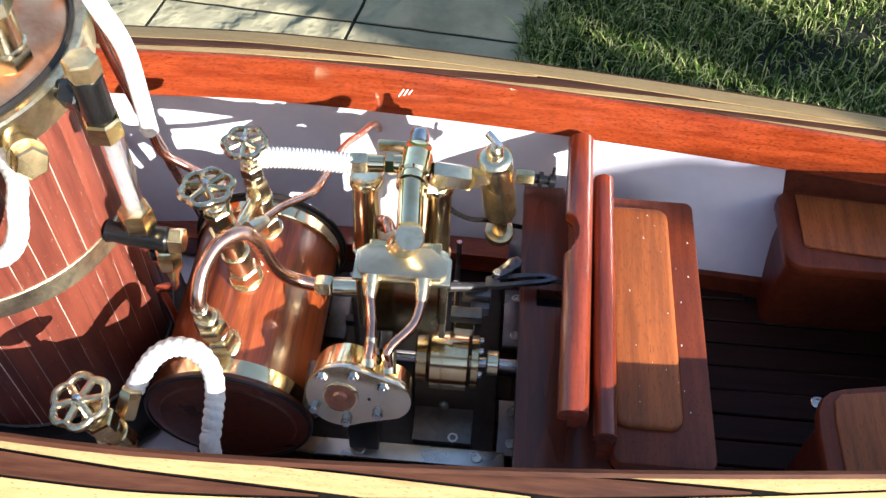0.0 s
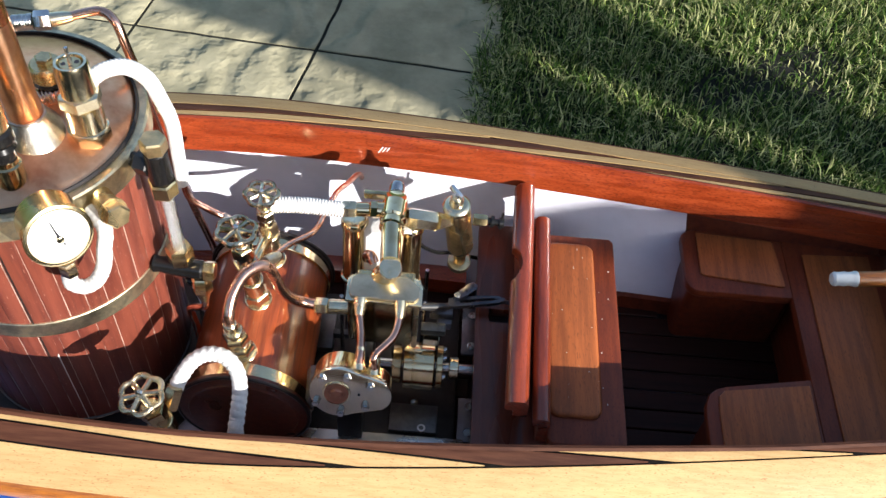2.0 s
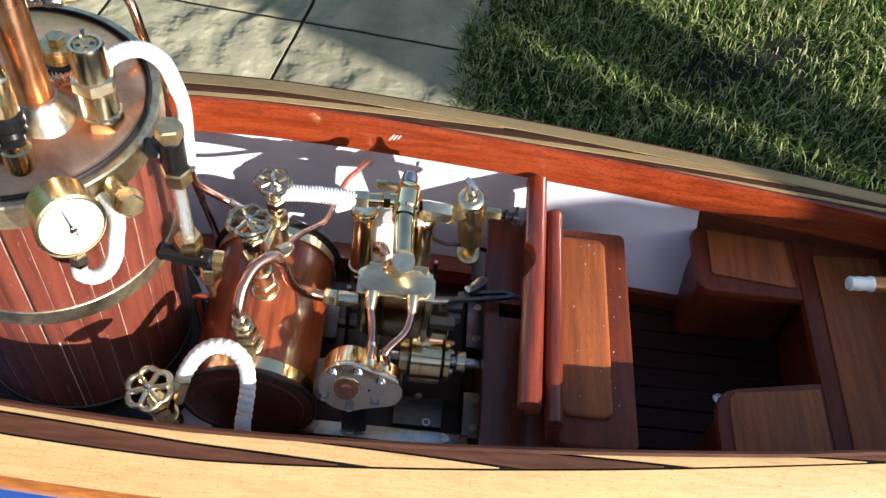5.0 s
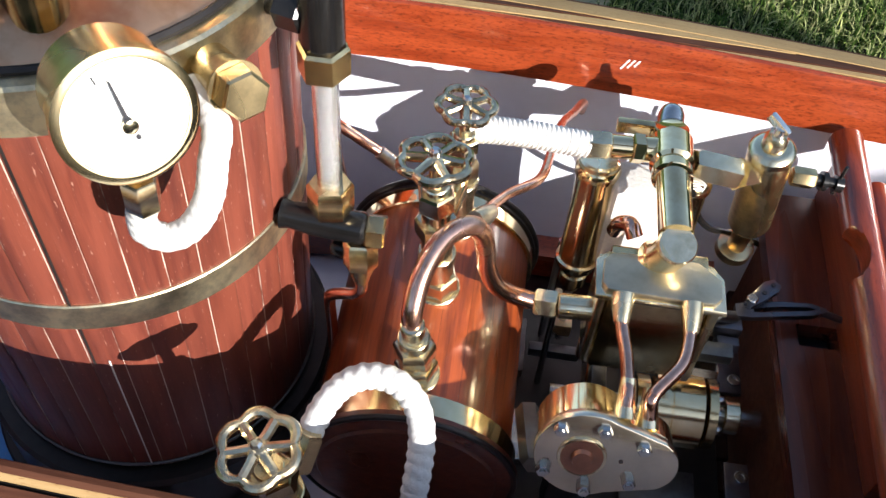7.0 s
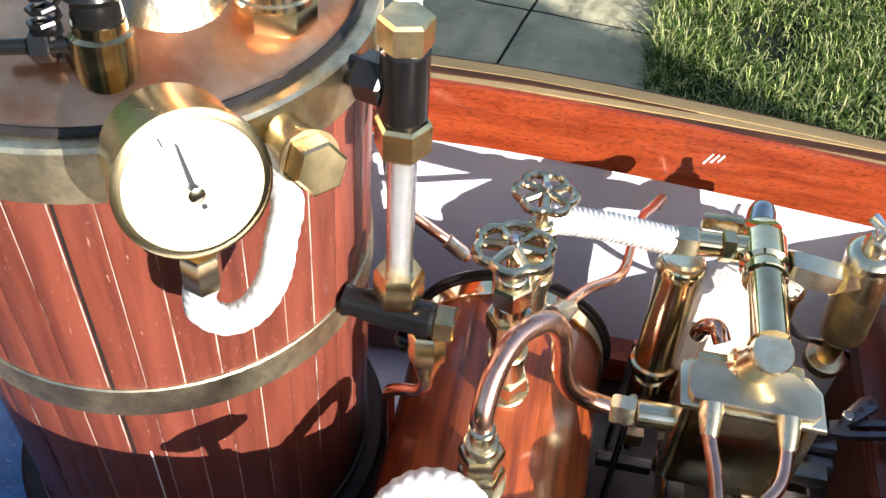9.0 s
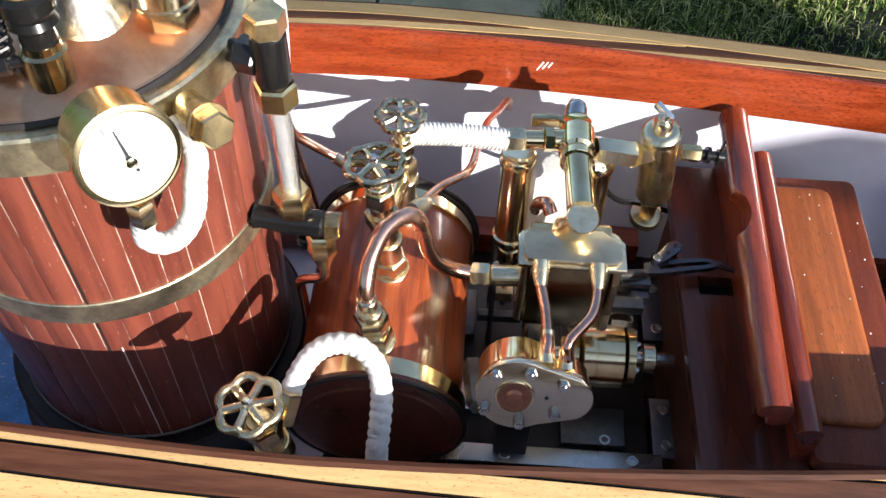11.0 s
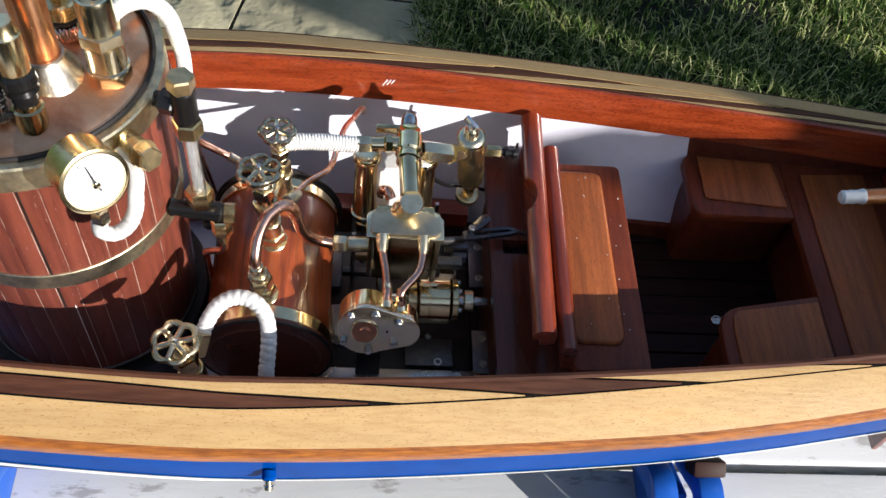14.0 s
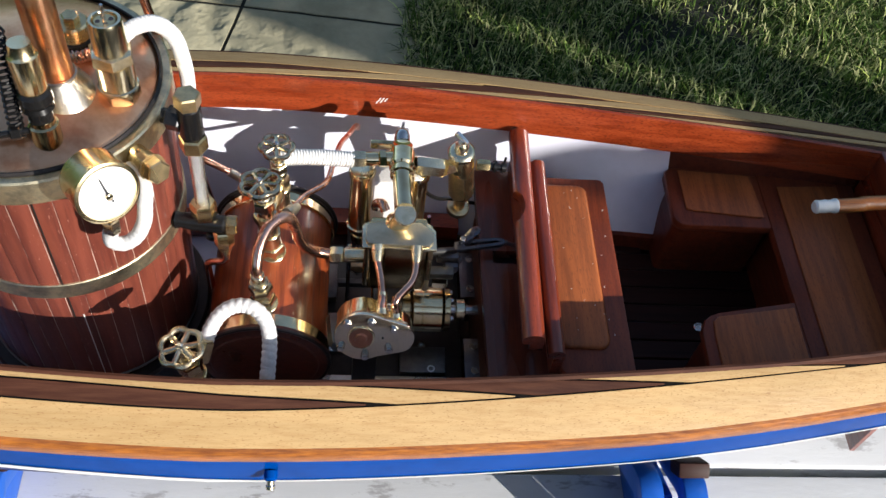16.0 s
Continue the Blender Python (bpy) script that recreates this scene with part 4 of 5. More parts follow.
def gland(parent, p0, p1, specs, material=BRASS_PALE):
    """A stack of turned and hexagon pieces along p0-p1: (from, to, radius, hexagon)."""
    a, b = Vector(p0), Vector(p1)
    for f0, f1, r, hexa in specs:
        q0, q1 = a.lerp(b, f0), a.lerp(b, f1)
        part("hexagon" if hexa else "collar", nut(q0, q1, r, twist=f0 * 3) if hexa else rod(q0, q1, r, 24, min(0.0004, r * 0.2)), material, parent)


va = thing("stop_valve", "brass stop valve with a cast handwheel on the tank", "valve", (-0.0568, 0.0125, 0.0745), group="valves on the tank")
gland(va, (-0.0566, 0.0135, 0.0735), (-0.0597, 0.0045, 0.1440), [(0, 0.05, 0.0075, 0), (0.05, 0.17, 0.0068, 1), (0.17, 0.30, 0.0052, 0), (0.30, 0.36, 0.0060, 0), (0.36, 0.50, 0.0050, 0), (0.50, 0.62, 0.0066, 1), (0.62, 0.70, 0.0046, 0), (0.70, 0.82, 0.0058, 1), (0.82, 0.86, 0.0040, 0), (0.86, 1.0, 0.0020, 0)])
handwheel((-0.0599, 0.0041, 0.1450), (-0.02, 0.10, 1), 0.0098, va, 0.3)
vb = thing("stop_valve", "tall brass stop valve with handwheel beside the lagged pipe", "valve", (-0.0535, 0.041, 0.0735), group="valves on the tank")
gland(vb, (-0.0530, 0.0425, 0.0725), (-0.0544, 0.0385, 0.1330), [(0, 0.06, 0.0070, 0), (0.06, 0.20, 0.0062, 1), (0.20, 0.40, 0.0048, 0), (0.40, 0.46, 0.0058, 0), (0.46, 0.62, 0.0054, 1), (0.62, 0.70, 0.0042, 0), (0.70, 0.80, 0.0050, 1), (0.80, 0.84, 0.0036, 0), (0.84, 1.0, 0.0019, 0)])
handwheel((-0.0544, 0.0385, 0.1345), (0.0, 0.02, 1), 0.0086, vb, 0.1)
part("valve_link", rod((-0.0585, 0.012, 0.1030), (-0.0540, 0.036, 0.1010), 0.0032, 16), BRASS, vb)
part("lagged_hose", pipe([(-0.0545, 0.0420, 0.1200), (-0.0490, 0.0440, 0.1205), (-0.0335, 0.0480, 0.1172), (-0.0145, 0.0510, 0.1130)], 0.0043, 20, 8, rib=(0.00165, 0.0009)), LAG_ROPE, vb, "pipe bound in white ribbed cord")
um = thing("union_joint", "brass union with a bent copper pipe on the tank", "pipe fitting", (-0.0585, -0.0225, 0.0745))
gland(um, (-0.0585, -0.0205, 0.0735), (-0.0600, -0.0295, 0.1150), [(0, 0.10, 0.0072, 0), (0.10, 0.34, 0.0066, 1), (0.34, 0.44, 0.0052, 0), (0.44, 0.68, 0.0062, 1), (0.68, 0.80, 0.0046, 0), (0.80, 1.0, 0.0034, 0)], BRASS_PALE)
part("copper_bend", pipe([(-0.0600, -0.0290, 0.1120), (-0.0605, -0.0270, 0.1180), (-0.0590, -0.0190, 0.1255), (-0.0550, -0.0100, 0.1290), (-0.0490, -0.0030, 0.1280), (-0.0450, -0.0005, 0.1235), (-0.0430, 0.0015, 0.1140), (-0.0415, 0.0040, 0.1015), (-0.0380, 0.0062, 0.0910), (-0.0320, 0.0080, 0.0845), (-0.0230, 0.0088, 0.0810)], 0.0030, 16), COPPER_PIPE, um, "thick bent copper pipe")
part("solder_tee", turned((-0.0472, 0.0030, 0.1235), (-0.0425, 0.0120, 0.1185), [(0, 0.0030), (0.5, 0.0032), (1, 0.0022)], 18), SOLDER, um, "silver-soldered joint")
part("thin_pipe", pipe([(-0.0455, 0.0085, 0.1200), (-0.0385, 0.0236, 0.1140), (-0.0285, 0.0375, 0.1085), (-0.0250, 0.0560, 0.1030), (-0.0215, 0.0770, 0.0965), (-0.0165, 0.0920, 0.0895), (-0.0130, 0.1030, 0.0845), (-0.0115, 0.1090, 0.0790), (-0.0112, 0.1150, 0.0700)], 0.0016, 12), COPPER_PIPE, um, "thin copper pipe to the hull side")

vn = thing("drain_valve", "brass valve with cast handwheel and white lagged pipe by the coaming", "valve", (-0.0780, -0.066, -0.0125))
wx = Vector((-0.0915, -0.0728, 0.1160))
wd = Vector((-0.10, -0.10, 1.0)).normalized()
handwheel(wx, wd, 0.0100, vn, 0.5)
gland(vn, wx - wd * 0.040, wx - wd * 0.002, [(0, 0.30, 0.0062, 0), (0.30, 0.45, 0.0052, 0), (0.45, 0.68, 0.0064, 1), (0.68, 0.76, 0.0042, 0), (0.76, 1.0, 0.0019, 0)], BRASS_DULL)
part("side_nut", nut((-0.0872, -0.0610, 0.0830), (-0.0845, -0.0535, 0.0915), 0.0046), BRASS_DULL, vn)
part("foot_pipe", rod(wx - wd * 0.038, (-0.078, -0.066, -0.0125), 0.004, 16), BRASS_DULL, vn)
part("lagged_pipe", pipe([(-0.0850, -0.0525, 0.0880), (-0.0825, -0.0460, 0.0912), (-0.0785, -0.0408, 0.0950), (-0.0730, -0.0380, 0.0978), (-0.0665, -0.0375, 0.0988), (-0.0600, -0.0398, 0.0980), (-0.0552, -0.0445, 0.0942), (-0.0533, -0.0520, 0.0885), (-0.0535, -0.0620, 0.0810), (-0.0540, -0.0680, 0.0680), (-0.0540, -0.0700, -0.0125)], 0.0038, 20, 8, rib=(0.0034, 0.0006)), LAG_ROPE, vn, "bent pipe wound with white cord")


# ---- engine ----
engine = thing("steam_engine", "polished brass twin-cylinder steam engine on a dark base plate", "steam engine", (0.012, 0.025, -0.0125))
part("base_plate", prism(rounded(-0.0300, 0.0575, -0.0290, 0.0760, 0.003), -0.0125, -0.0010, bevel=0.0006), LAMP_BLACK, engine, "blackened base plate")
# cylinders
for x in (-0.0083, 0.0225):
    cyl = part("cylinder", turned((x, 0.0492, 0.0540), (x, 0.0552, 0.1010), [(0, 0.0072), (0.06, 0.0080), (0.08, 0.0080), (0.09, 0.0070), (0.91, 0.0070), (0.92, 0.0079), (0.97, 0.0079), (1, 0.0070)], 40), BRASS, engine, "polished brass cylinder")
    part("cylinder_cover", turned((x, 0.0552, 0.1005), (x, 0.0556, 0.1030), [(0, 0.0068), (0.7, 0.0068), (1, 0.0058)], 40), BRASS_PALE, cyl)
    part("gland_nut", turned((x, 0.0490, 0.0545), (x, 0.0475, 0.0420), [(0, 0.0044), (0.3, 0.0044), (0.35, 0.0052), (0.7, 0.0052), (0.75, 0.0030), (1, 0.0030)], 20), BRASS_DULL, cyl)
    part("piston_rod", rod((x, 0.0475, 0.044), (x, 0.0440, 0.012), 0.0014, 12), STEEL, cyl, "bright steel piston rod")
    part("crosshead", box((x, 0.0445, 0.020), (0.008, 0.006, 0.007), 0.0008), BRASS_DULL, cyl)
part("cylinder_jacket", box((0.0071, 0.0530, 0.0790), (0.0200, 0.0150, 0.0420), 0.0035, 3), LAG_ROPE, engine, "white lagging packed between the cylinders")
part("exhaust_elbow", pipe([(0.000, 0.040, 0.086), (0.0005, 0.036, 0.094), (0.003, 0.033, 0.0975), (0.005, 0.030, 0.0950)], 0.0028, 14), COPPER_PIPE, engine)
for x, y in ((-0.0140, 0.0580), (-0.0140, 0.0340), (0.0340, 0.0580), (0.0340, 0.0340)):
    part("column", rod((x, y - 0.004, -0.001), (x, y, 0.056), 0.0013, 12), STEEL, engine, "slim steel column")
# valve chest
part("valve_chest", box((0.0125, 0.0140, 0.0765), (0.0310, 0.0190, 0.0430), 0.0012), BRASS_DULL, engine, "brass valve chest")
out = [(-0.0060, 0.0060), (-0.0045, 0.0035), (0.0040, 0.0030), (0.0230, 0.0026), (0.0285, 0.0030), (0.0308, 0.0055), (0.0308, 0.0125), (0.0280, 0.0150), (0.0240, 0.0185), (0.0010, 0.0185), (-0.0030, 0.0180), (-0.0055, 0.0155)]
part("chest_cover", prism(out, 0.0980, 0.1004, bevel=0.0006), CHEST, engine, "flat machined chest cover")
part("chest_flange", prism([(-0.0078, 0.0026), (0.0326, 0.0020), (0.0326, 0.0150), (0.0290, 0.0200), (-0.0040, 0.0205), (-0.0078, 0.0170)], 0.0955, 0.0978, bevel=0.0005), BRASS_PALE, engine, "pale chest flange")
part("side_flange", prism([(0.003, 0.056), (0.021, 0.056), (0.021, 0.0950), (0.003, 0.0950)], 0.0285, 0.0312, axis="x", bevel=0.0005), BRASS_PALE, engine)
part("side_flange", prism([(0.003, 0.060), (0.021, 0.060), (0.021, 0.0950), (0.003, 0.0950)], -0.0065, -0.0040, axis="x", bevel=0.0005), BRASS_PALE, engine)
part("inlet_nut", nut((-0.0245, 0.0088, 0.0812), (-0.0172, 0.0080, 0.0822), 0.0048), BRASS_PALE, engine, "hexagon union nut")
part("inlet_collar", rod((-0.0172, 0.0080, 0.0822), (-0.0060, 0.0080, 0.0828), 0.0042, 20, 0.0005), BRASS_PALE, engine)
part("chest_foot", rod((-0.003, 0.012, 0.050), (-0.003, 0.0125, 0.058), 0.0034, 20, 0.0005), BRASS_PALE, engine)
# steam tee and main pipe
tee = part("steam_tee", turned((0.0128, 0.0400, 0.1136), (0.0138, 0.0690, 0.1098), [(0, 0.0056), (0.02, 0.0066), (0.12, 0.0066), (0.13, 0.0059), (0.20, 0.0059), (0.23, 0.0072), (0.62, 0.0074), (0.66, 0.0066), (0.80, 0.0066), (0.84, 0.0056), (1, 0.0046)], 32), BRASS, engine, "brass steam tee")
part("dome_cap", turned((0.0132, 0.0640, 0.1080), (0.0136, 0.0745, 0.1150), [(0, 0.0062), (0.35, 0.0060), (0.4, 0.0048), (0.7, 0.0044), (0.88, 0.0034), (0.97, 0.0018), (1, 0.0)], 24), STEEL, tee, "rounded bright cap")
part("main_pipe", turned((0.0128, 0.0440, 0.1140), (0.0142, 0.0200, 0.1105), [(0, 0.0054), (1, 0.0055)], 32), BRASS, engine, "large polished brass pipe")
ec = Vector((0.0145, 0.0168, 0.1078))
part("pipe_elbow", turned(ec + Vector((-0.0028, 0.0015, -0.0090)), ec + Vector((0.0005, -0.0012, 0.0020)), [(0, 0.0074), (0.1, 0.0066), (0.25, 0.0057), (1, 0.0057)], 32), BRASS, engine)
cd = Vector((0.06, -0.40, 0.92)).normalized()
part("end_disc", turned(ec, ec + cd * 0.0036, [(0, 0.0060), (0.8, 0.0063), (1, 0.0058)], 32), BRASS_PALE, engine, "brushed metal end disc")
for k in range(5):
    a = Vector((0.0198, 0.0430 - 0.0012 * k, 0.1125))
    part("string_end", pipe([a, a + Vector((0.0022 + 0.0006 * (k % 3), 0.0022 * (k - 2) / 2, 0.0012 - 0.0008 * k)), a + Vector((0.0040, 0.0034 * (k - 2) / 2, 0.0006 - 0.0012 * k))], 0.00028, 6, 4), LAG_ROPE, tee, "frayed white string end" if k == 0 else "")
part("left_union", nut((-0.0148, 0.0514, 0.1130), (-0.0070, 0.0520, 0.1130), 0.0050, twist=0.2), BRASS_PALE, tee)
part("left_neck", rod((-0.0072, 0.0520, 0.1130), (0.0000, 0.0526, 0.1128), 0.0040, 20, 0.0004), BRASS, tee)
part("left_collar", nut((0.0000, 0.0526, 0.1128), (0.0042, 0.0530, 0.1126), 0.0050), BRASS, tee)
part("left_stub", rod((0.0040, 0.0530, 0.1126), (0.0080, 0.0535, 0.1125), 0.0044, 20), BRASS, tee)
part("bracket_arm", box((0.0030, 0.0660, 0.1100), (0.0150, 0.0030, 0.0050), 0.0008), BRASS_DULL, tee)
# displacement lubricator
lub = thing("lubricator", "brass displacement lubricator with a knurled drain and bright cap", "lubricator", (0.0515, 0.0630, 0.052))
la, lb = Vector((0.0522, 0.0660, 0.0700)), Vector((0.0474, 0.0622, 0.1090))
part("body", turned(la, lb, [(0, 0.0), (0.0, 0.0068), (0.05, 0.0076), (0.97, 0.0076), (1, 0.0070)], 40), BRASS_DULL, lub, "cylindrical brass body")
part("lid", turned(lb, lb + (lb - la).normalized() * 0.0046, [(0, 0.0072), (0.05, 0.0078), (0.6, 0.0078), (0.85, 0.0068), (1, 0.0056)], 40), BRASS_PALE, lub)
top = lb + (lb - la).normalized() * 0.0046
cap = part("cap", turned(top, top + Vector((0, 0, 0.0050)), [(0, 0.0042), (0.7, 0.0040), (1, 0.0030)], 24), BRASS_PALE, lub, "filler cap with a bright spout")
part("tap_stem", turned(top + Vector((0, 0, 0.0045)), top + Vector((0.0002, 0, 0.0080)), [(0, 0.0024), (0.3, 0.0020), (1, 0.0020)], 16), NICKEL, cap)
part("tap_wing", box(top + Vector((-0.0008, 0.0010, 0.0082)), (0.0088, 0.0024, 0.0034), 0.0008, turn=Matrix.Rotation(radians(-38), 4, "Z") @ Matrix.Rotation(radians(24), 4, "Y")), NICKEL, cap, "bright wing of the tap")
part("drain_stem", rod(la + Vector((0, 0, 0.001)), (0.0528, 0.0692, 0.0530), 0.0036, 20, 0.0004), BRASS_DULL, lub)
dk = part("drain_knob", turned((0.0528, 0.0692, 0.0540), (0.0527, 0.0702, 0.0490), [(0, 0.0060), (0.1, 0.0070), (0.9, 0.0070), (1, 0.0062)], 40), BRASS_DULL, lub, "knurled drain knob")
part("inlet_nut", nut((0.0205, 0.0520, 0.1100), (0.0365, 0.0540, 0.1060), 0.0058, twist=0.3), BRASS_PALE, lub, "long hexagon nut")
part("inlet_cone", turned((0.0365, 0.0540, 0.1060), (0.0445, 0.0580, 0.1020), [(0, 0.0056), (1, 0.0030)], 6), BRASS_PALE, lub)
part("outlet_nut", nut((0.0570, 0.0620, 0.1010), (0.0650, 0.0620, 0.1005), 0.0036), BRASS_DULL, lub)
part("needle_valve", turned((0.0650, 0.0620, 0.1005), (0.0745, 0.0620, 0.0995), [(0, 0.0022), (0.2, 0.0022), (0.22, 0.0034), (0.4, 0.0034), (0.42, 0.0020), (0.7, 0.0020), (0.72, 0.0030), (1, 0.0028)], 20), BLACK, lub, "small black needle valve")
part("needle_lever", rod((0.0728, 0.0620, 0.095), (0.0735, 0.0625, 0.1075), 0.0007, 8), BLACK, lub)
part("oil_pipe", pipe([(0.0214, 0.0462, 0.1050), (0.0262, 0.0510, 0.0923), (0.0312, 0.0560, 0.0798), (0.0385, 0.0620, 0.0687), (0.0462, 0.0680, 0.0616), (0.0552, 0.0730, 0.0538), (0.0645, 0.0780, 0.0460)], 0.0012, 10), BLACK, lub, "thin black oil pipe")
# feed pump in front
pump = thing("feed_pump", "brass gear pump with an oval bolted cover plate", "pump", (-0.0062, -0.030, -0.0125))
PY = -0.0410
ox, oz = -0.0060, 0.0780
big, small, off = 0.0150, 0.0098, Vector((0.0175, -0.0005))
tang = []
for k in range(41):
    a = radians(62 + (300 - 62) * k / 40)
    tang.append((ox + big * math.cos(a), oz + big * math.sin(a)))
for k in range(31):
    a = radians(-62 + 124 * k / 30)
    tang.append((ox + off.x + small * math.cos(a), oz + off.y + small * math.sin(a)))
tilt = Matrix.Translation((ox, PY, oz)) @ Matrix.Rotation(radians(-22), 4, "X") @ Matrix.Translation((-ox, -PY, -oz))
def tilted(bm):
    bmesh.ops.transform(bm, matrix=tilt, verts=bm.verts)
    return bm
part("cover_plate", tilted(prism(tang, PY - 0.0012, PY + 0.0026, axis="y", bevel=0.0006)), PUMP_PLATE, pump, "flat polished cover plate")
part("pump_body", tilted(rod((ox, PY + 0.0024, oz), (ox, PY + 0.0160, oz), 0.0142, 48, 0.0006)), BRASS, pump, "round brass pump body")
part("pump_body", tilted(rod((ox + off.x, PY + 0.0024, oz), (ox + off.x, PY + 0.0120, oz), 0.0090, 36, 0.0006)), BRASS, pump)
part("boss_ring", tilted(torus((ox - 0.001, PY - 0.0016, oz), (0, 1, 0), 0.0066, 0.0007, 40, 8)), BRASS_PALE, pump, "pale sealing ring")
part("boss", tilted(turned((ox - 0.001, PY - 0.001, oz), (ox - 0.001, PY - 0.0036, oz), [(0, 0.0064), (0.5, 0.0062), (0.5, 0.0034), (1, 0.0028), (1, 0.0)], 32)), RED_WASHER, pump, "copper-toned boss")
for dx, dz in ((-0.0085, 0.0092), (0.0040, 0.0105), (0.0160, 0.0062), (-0.0115, -0.0065), (0.0015, -0.0120), (0.0140, -0.0072)):
    b = tilt @ Vector((ox + dx, PY - 0.0012, oz + dz))
    bolt("cover_bolt", b, tilt.to_3x3() @ Vector((0, -1, 0)), 0.0022, 0.0022, STEEL, pump)
part("grub_hole", tilted(rod((ox + 0.0105, PY - 0.0014, oz - 0.0002), (ox + 0.0105, PY, oz - 0.0002), 0.0007, 10)), INK, pump)
part("lug", turned((-0.0220, -0.018, 0.058), (-0.0195, -0.041, 0.066), [(0, 0.0042), (0.92, 0.0042), (1, 0.0034)], 6), STEEL_DARK, pump, "dark hexagon lug")
for x0, x1, z1 in ((0.0005, 0.0035, 0.0945), (0.0215, 0.0110, 0.0905)):
    y1 = PY + 0.008
    part("pump_pipe", pipe([(x0, -0.0005, 0.0985), (x0 + (0.0005 if x0 < 0.01 else 0), -0.0060, 0.0955), (x0 * 0.6 + x1 * 0.4 + (0.001 if x0 < 0.01 else 0.002), -0.0160, 0.0940), (x1, -0.0270, 0.0925), (x1, y1 + 0.002, z1 - 0.004)], 0.0021, 14), COPPER_PIPE, pump, "bent copper pump pipe")
    part("ferrule", turned((x0, 0.0030, 0.0995), (x0 + 0.0002, -0.0055, 0.0958), [(0, 0.0034), (0.4, 0.0034), (1, 0.0024)], 20), BRASS_PALE, pump)
    part("ferrule", turned((x1, y1 + 0.010, z1 - 0.001), (x1, y1, z1 - 0.007), [(0, 0.0024), (0.6, 0.0028), (1, 0.0034)], 20), BRASS_PALE, pump)
part("pump_foot", box((ox + 0.003, PY + 0.020, 0.028), (0.014, 0.012, 0.081), 0.001), LAMP_BLACK, pump, "blackened pump bracket")
# crank, coupling and shaft
drive = thing("drive_coupling", "turned brass coupling drum on the propeller shaft", "shaft coupling", (0.035, 0.009, -0.0125))
CY, CZ = 0.0095, 0.0270
part("drum", turned((0.0245, CY, CZ), (0.0430, CY, CZ), [(0, 0.0118), (0.04, 0.0140), (0.30, 0.0140), (0.31, 0.0136), (0.34, 0.0136), (0.35, 0.0140), (0.95, 0.0140), (1, 0.0120)], 48), BRASS, drive, "polished brass drum")
part("flange", turned((0.0180, CY, CZ), (0.0238, CY, CZ), [(0, 0.0098), (0.1, 0.0112), (0.9, 0.0112), (1, 0.0100)], 40), BRASS_DULL, drive)
part("flange", turned((0.0436, CY, CZ), (0.0475, CY, CZ), [(0, 0.0120), (0.1, 0.0130), (0.9, 0.0130), (1, 0.0118)], 40), BRASS_DULL, drive)
part("collar", turned((0.0510, CY, CZ), (0.0570, CY, CZ), [(0, 0.0058), (0.1, 0.0066), (0.9, 0.0066), (1, 0.0058)], 32), BRASS_PALE, drive)
part("shaft", rod((-0.0120, CY, CZ), (0.0650, CY, CZ), 0.0030, 20), STEEL, drive, "steel shaft")
part("crank_web", box((0.004, CY + 0.004, CZ + 0.002), (0.006, 0.018, 0.022), 0.002), STEEL_DARK, drive)
part("bearing_block", box((0.0120, CY + 0.004, 0.0100), (0.0110, 0.026, 0.030), 0.001), LAMP_BLACK, drive, "dark bearing block")
for a in (0.5, 1.6, 2.7, 5.6):
    q = Vector((0.0475, CY + 0.0102 * math.cos(a), CZ + 0.0102 * math.sin(a)))
    bolt("coupling_bolt", q, (1, 0, 0), 0.0018, 0.0020, STEEL, drive, True)

part("pump_base", box((0.0330, -0.0120, 0.0020), (0.028, 0.018, 0.0030), 0.0006), STEEL_DARK, drive, "small dark foot plate")
# base strips and bolts
for y0, y1 in ((0.0362, 0.0715), (-0.0242, 0.0050)):
    st = part("base_strip", box((0.0655, (y0 + y1) / 2, 0.0000), (0.0125, y1 - y0, 0.0022), 0.0005), STEEL_GREY, engine, "grey metal fixing strip")
    bolt("strip_screw", (0.0655, y0 + 0.006, 0.0010), (0, 0, 1), 0.0026, 0.0012, STEEL, engine, True)
    bolt("strip_screw", (0.0655, y1 - 0.006, 0.0010), (0, 0, 1), 0.0026, 0.0012, STEEL, engine, True)
part("front_strip", box((-0.0065, -0.0270, 0.0002), (0.1390, 0.0085, 0.0022), 0.0005), STEEL, engine, "long bright metal fixing strip")
for x in (-0.005, 0.050):
    bolt("strip_screw", (x, -0.0270, 0.0012), (0, 0, 1), 0.0026, 0.0012, STEEL, engine, True)
for x, y in ((-0.0233, 0.0499), (-0.0261, 0.0386), (-0.0278, 0.0048), (-0.0285, -0.0118), (0.0381, -0.0184), (0.0326, -0.0019), (0.045, 0.05)):
    bolt("base_bolt", (x, y, 0.0005), (0, 0, 1), 0.0026, 0.0032, STEEL, engine, True)
part("slide_bar", box((-0.010, 0.0350, 0.0150), (0.020, 0.004, 0.005), 0.0006), STEEL_DARK, engine)
part("bearing_block", box((-0.0255, 0.0440, 0.0005), (0.0100, 0.026, 0.007), 0.0008), STEEL_DARK, engine)
part("bearing_block", box((-0.0225, 0.0020, 0.0010), (0.0160, 0.020, 0.006), 0.0008), STEEL, engine, "worn metal block")
part("eccentric", rod((0.000, 0.020, 0.030), (0.006, 0.020, 0.030), 0.0090, 32, 0.0006), BRASS_DULL, engine)
part("valve_rod", rod((0.031, 0.0225, 0.0680), (0.0480, 0.0300, 0.0600), 0.0022, 14), STEEL_DARK, engine)
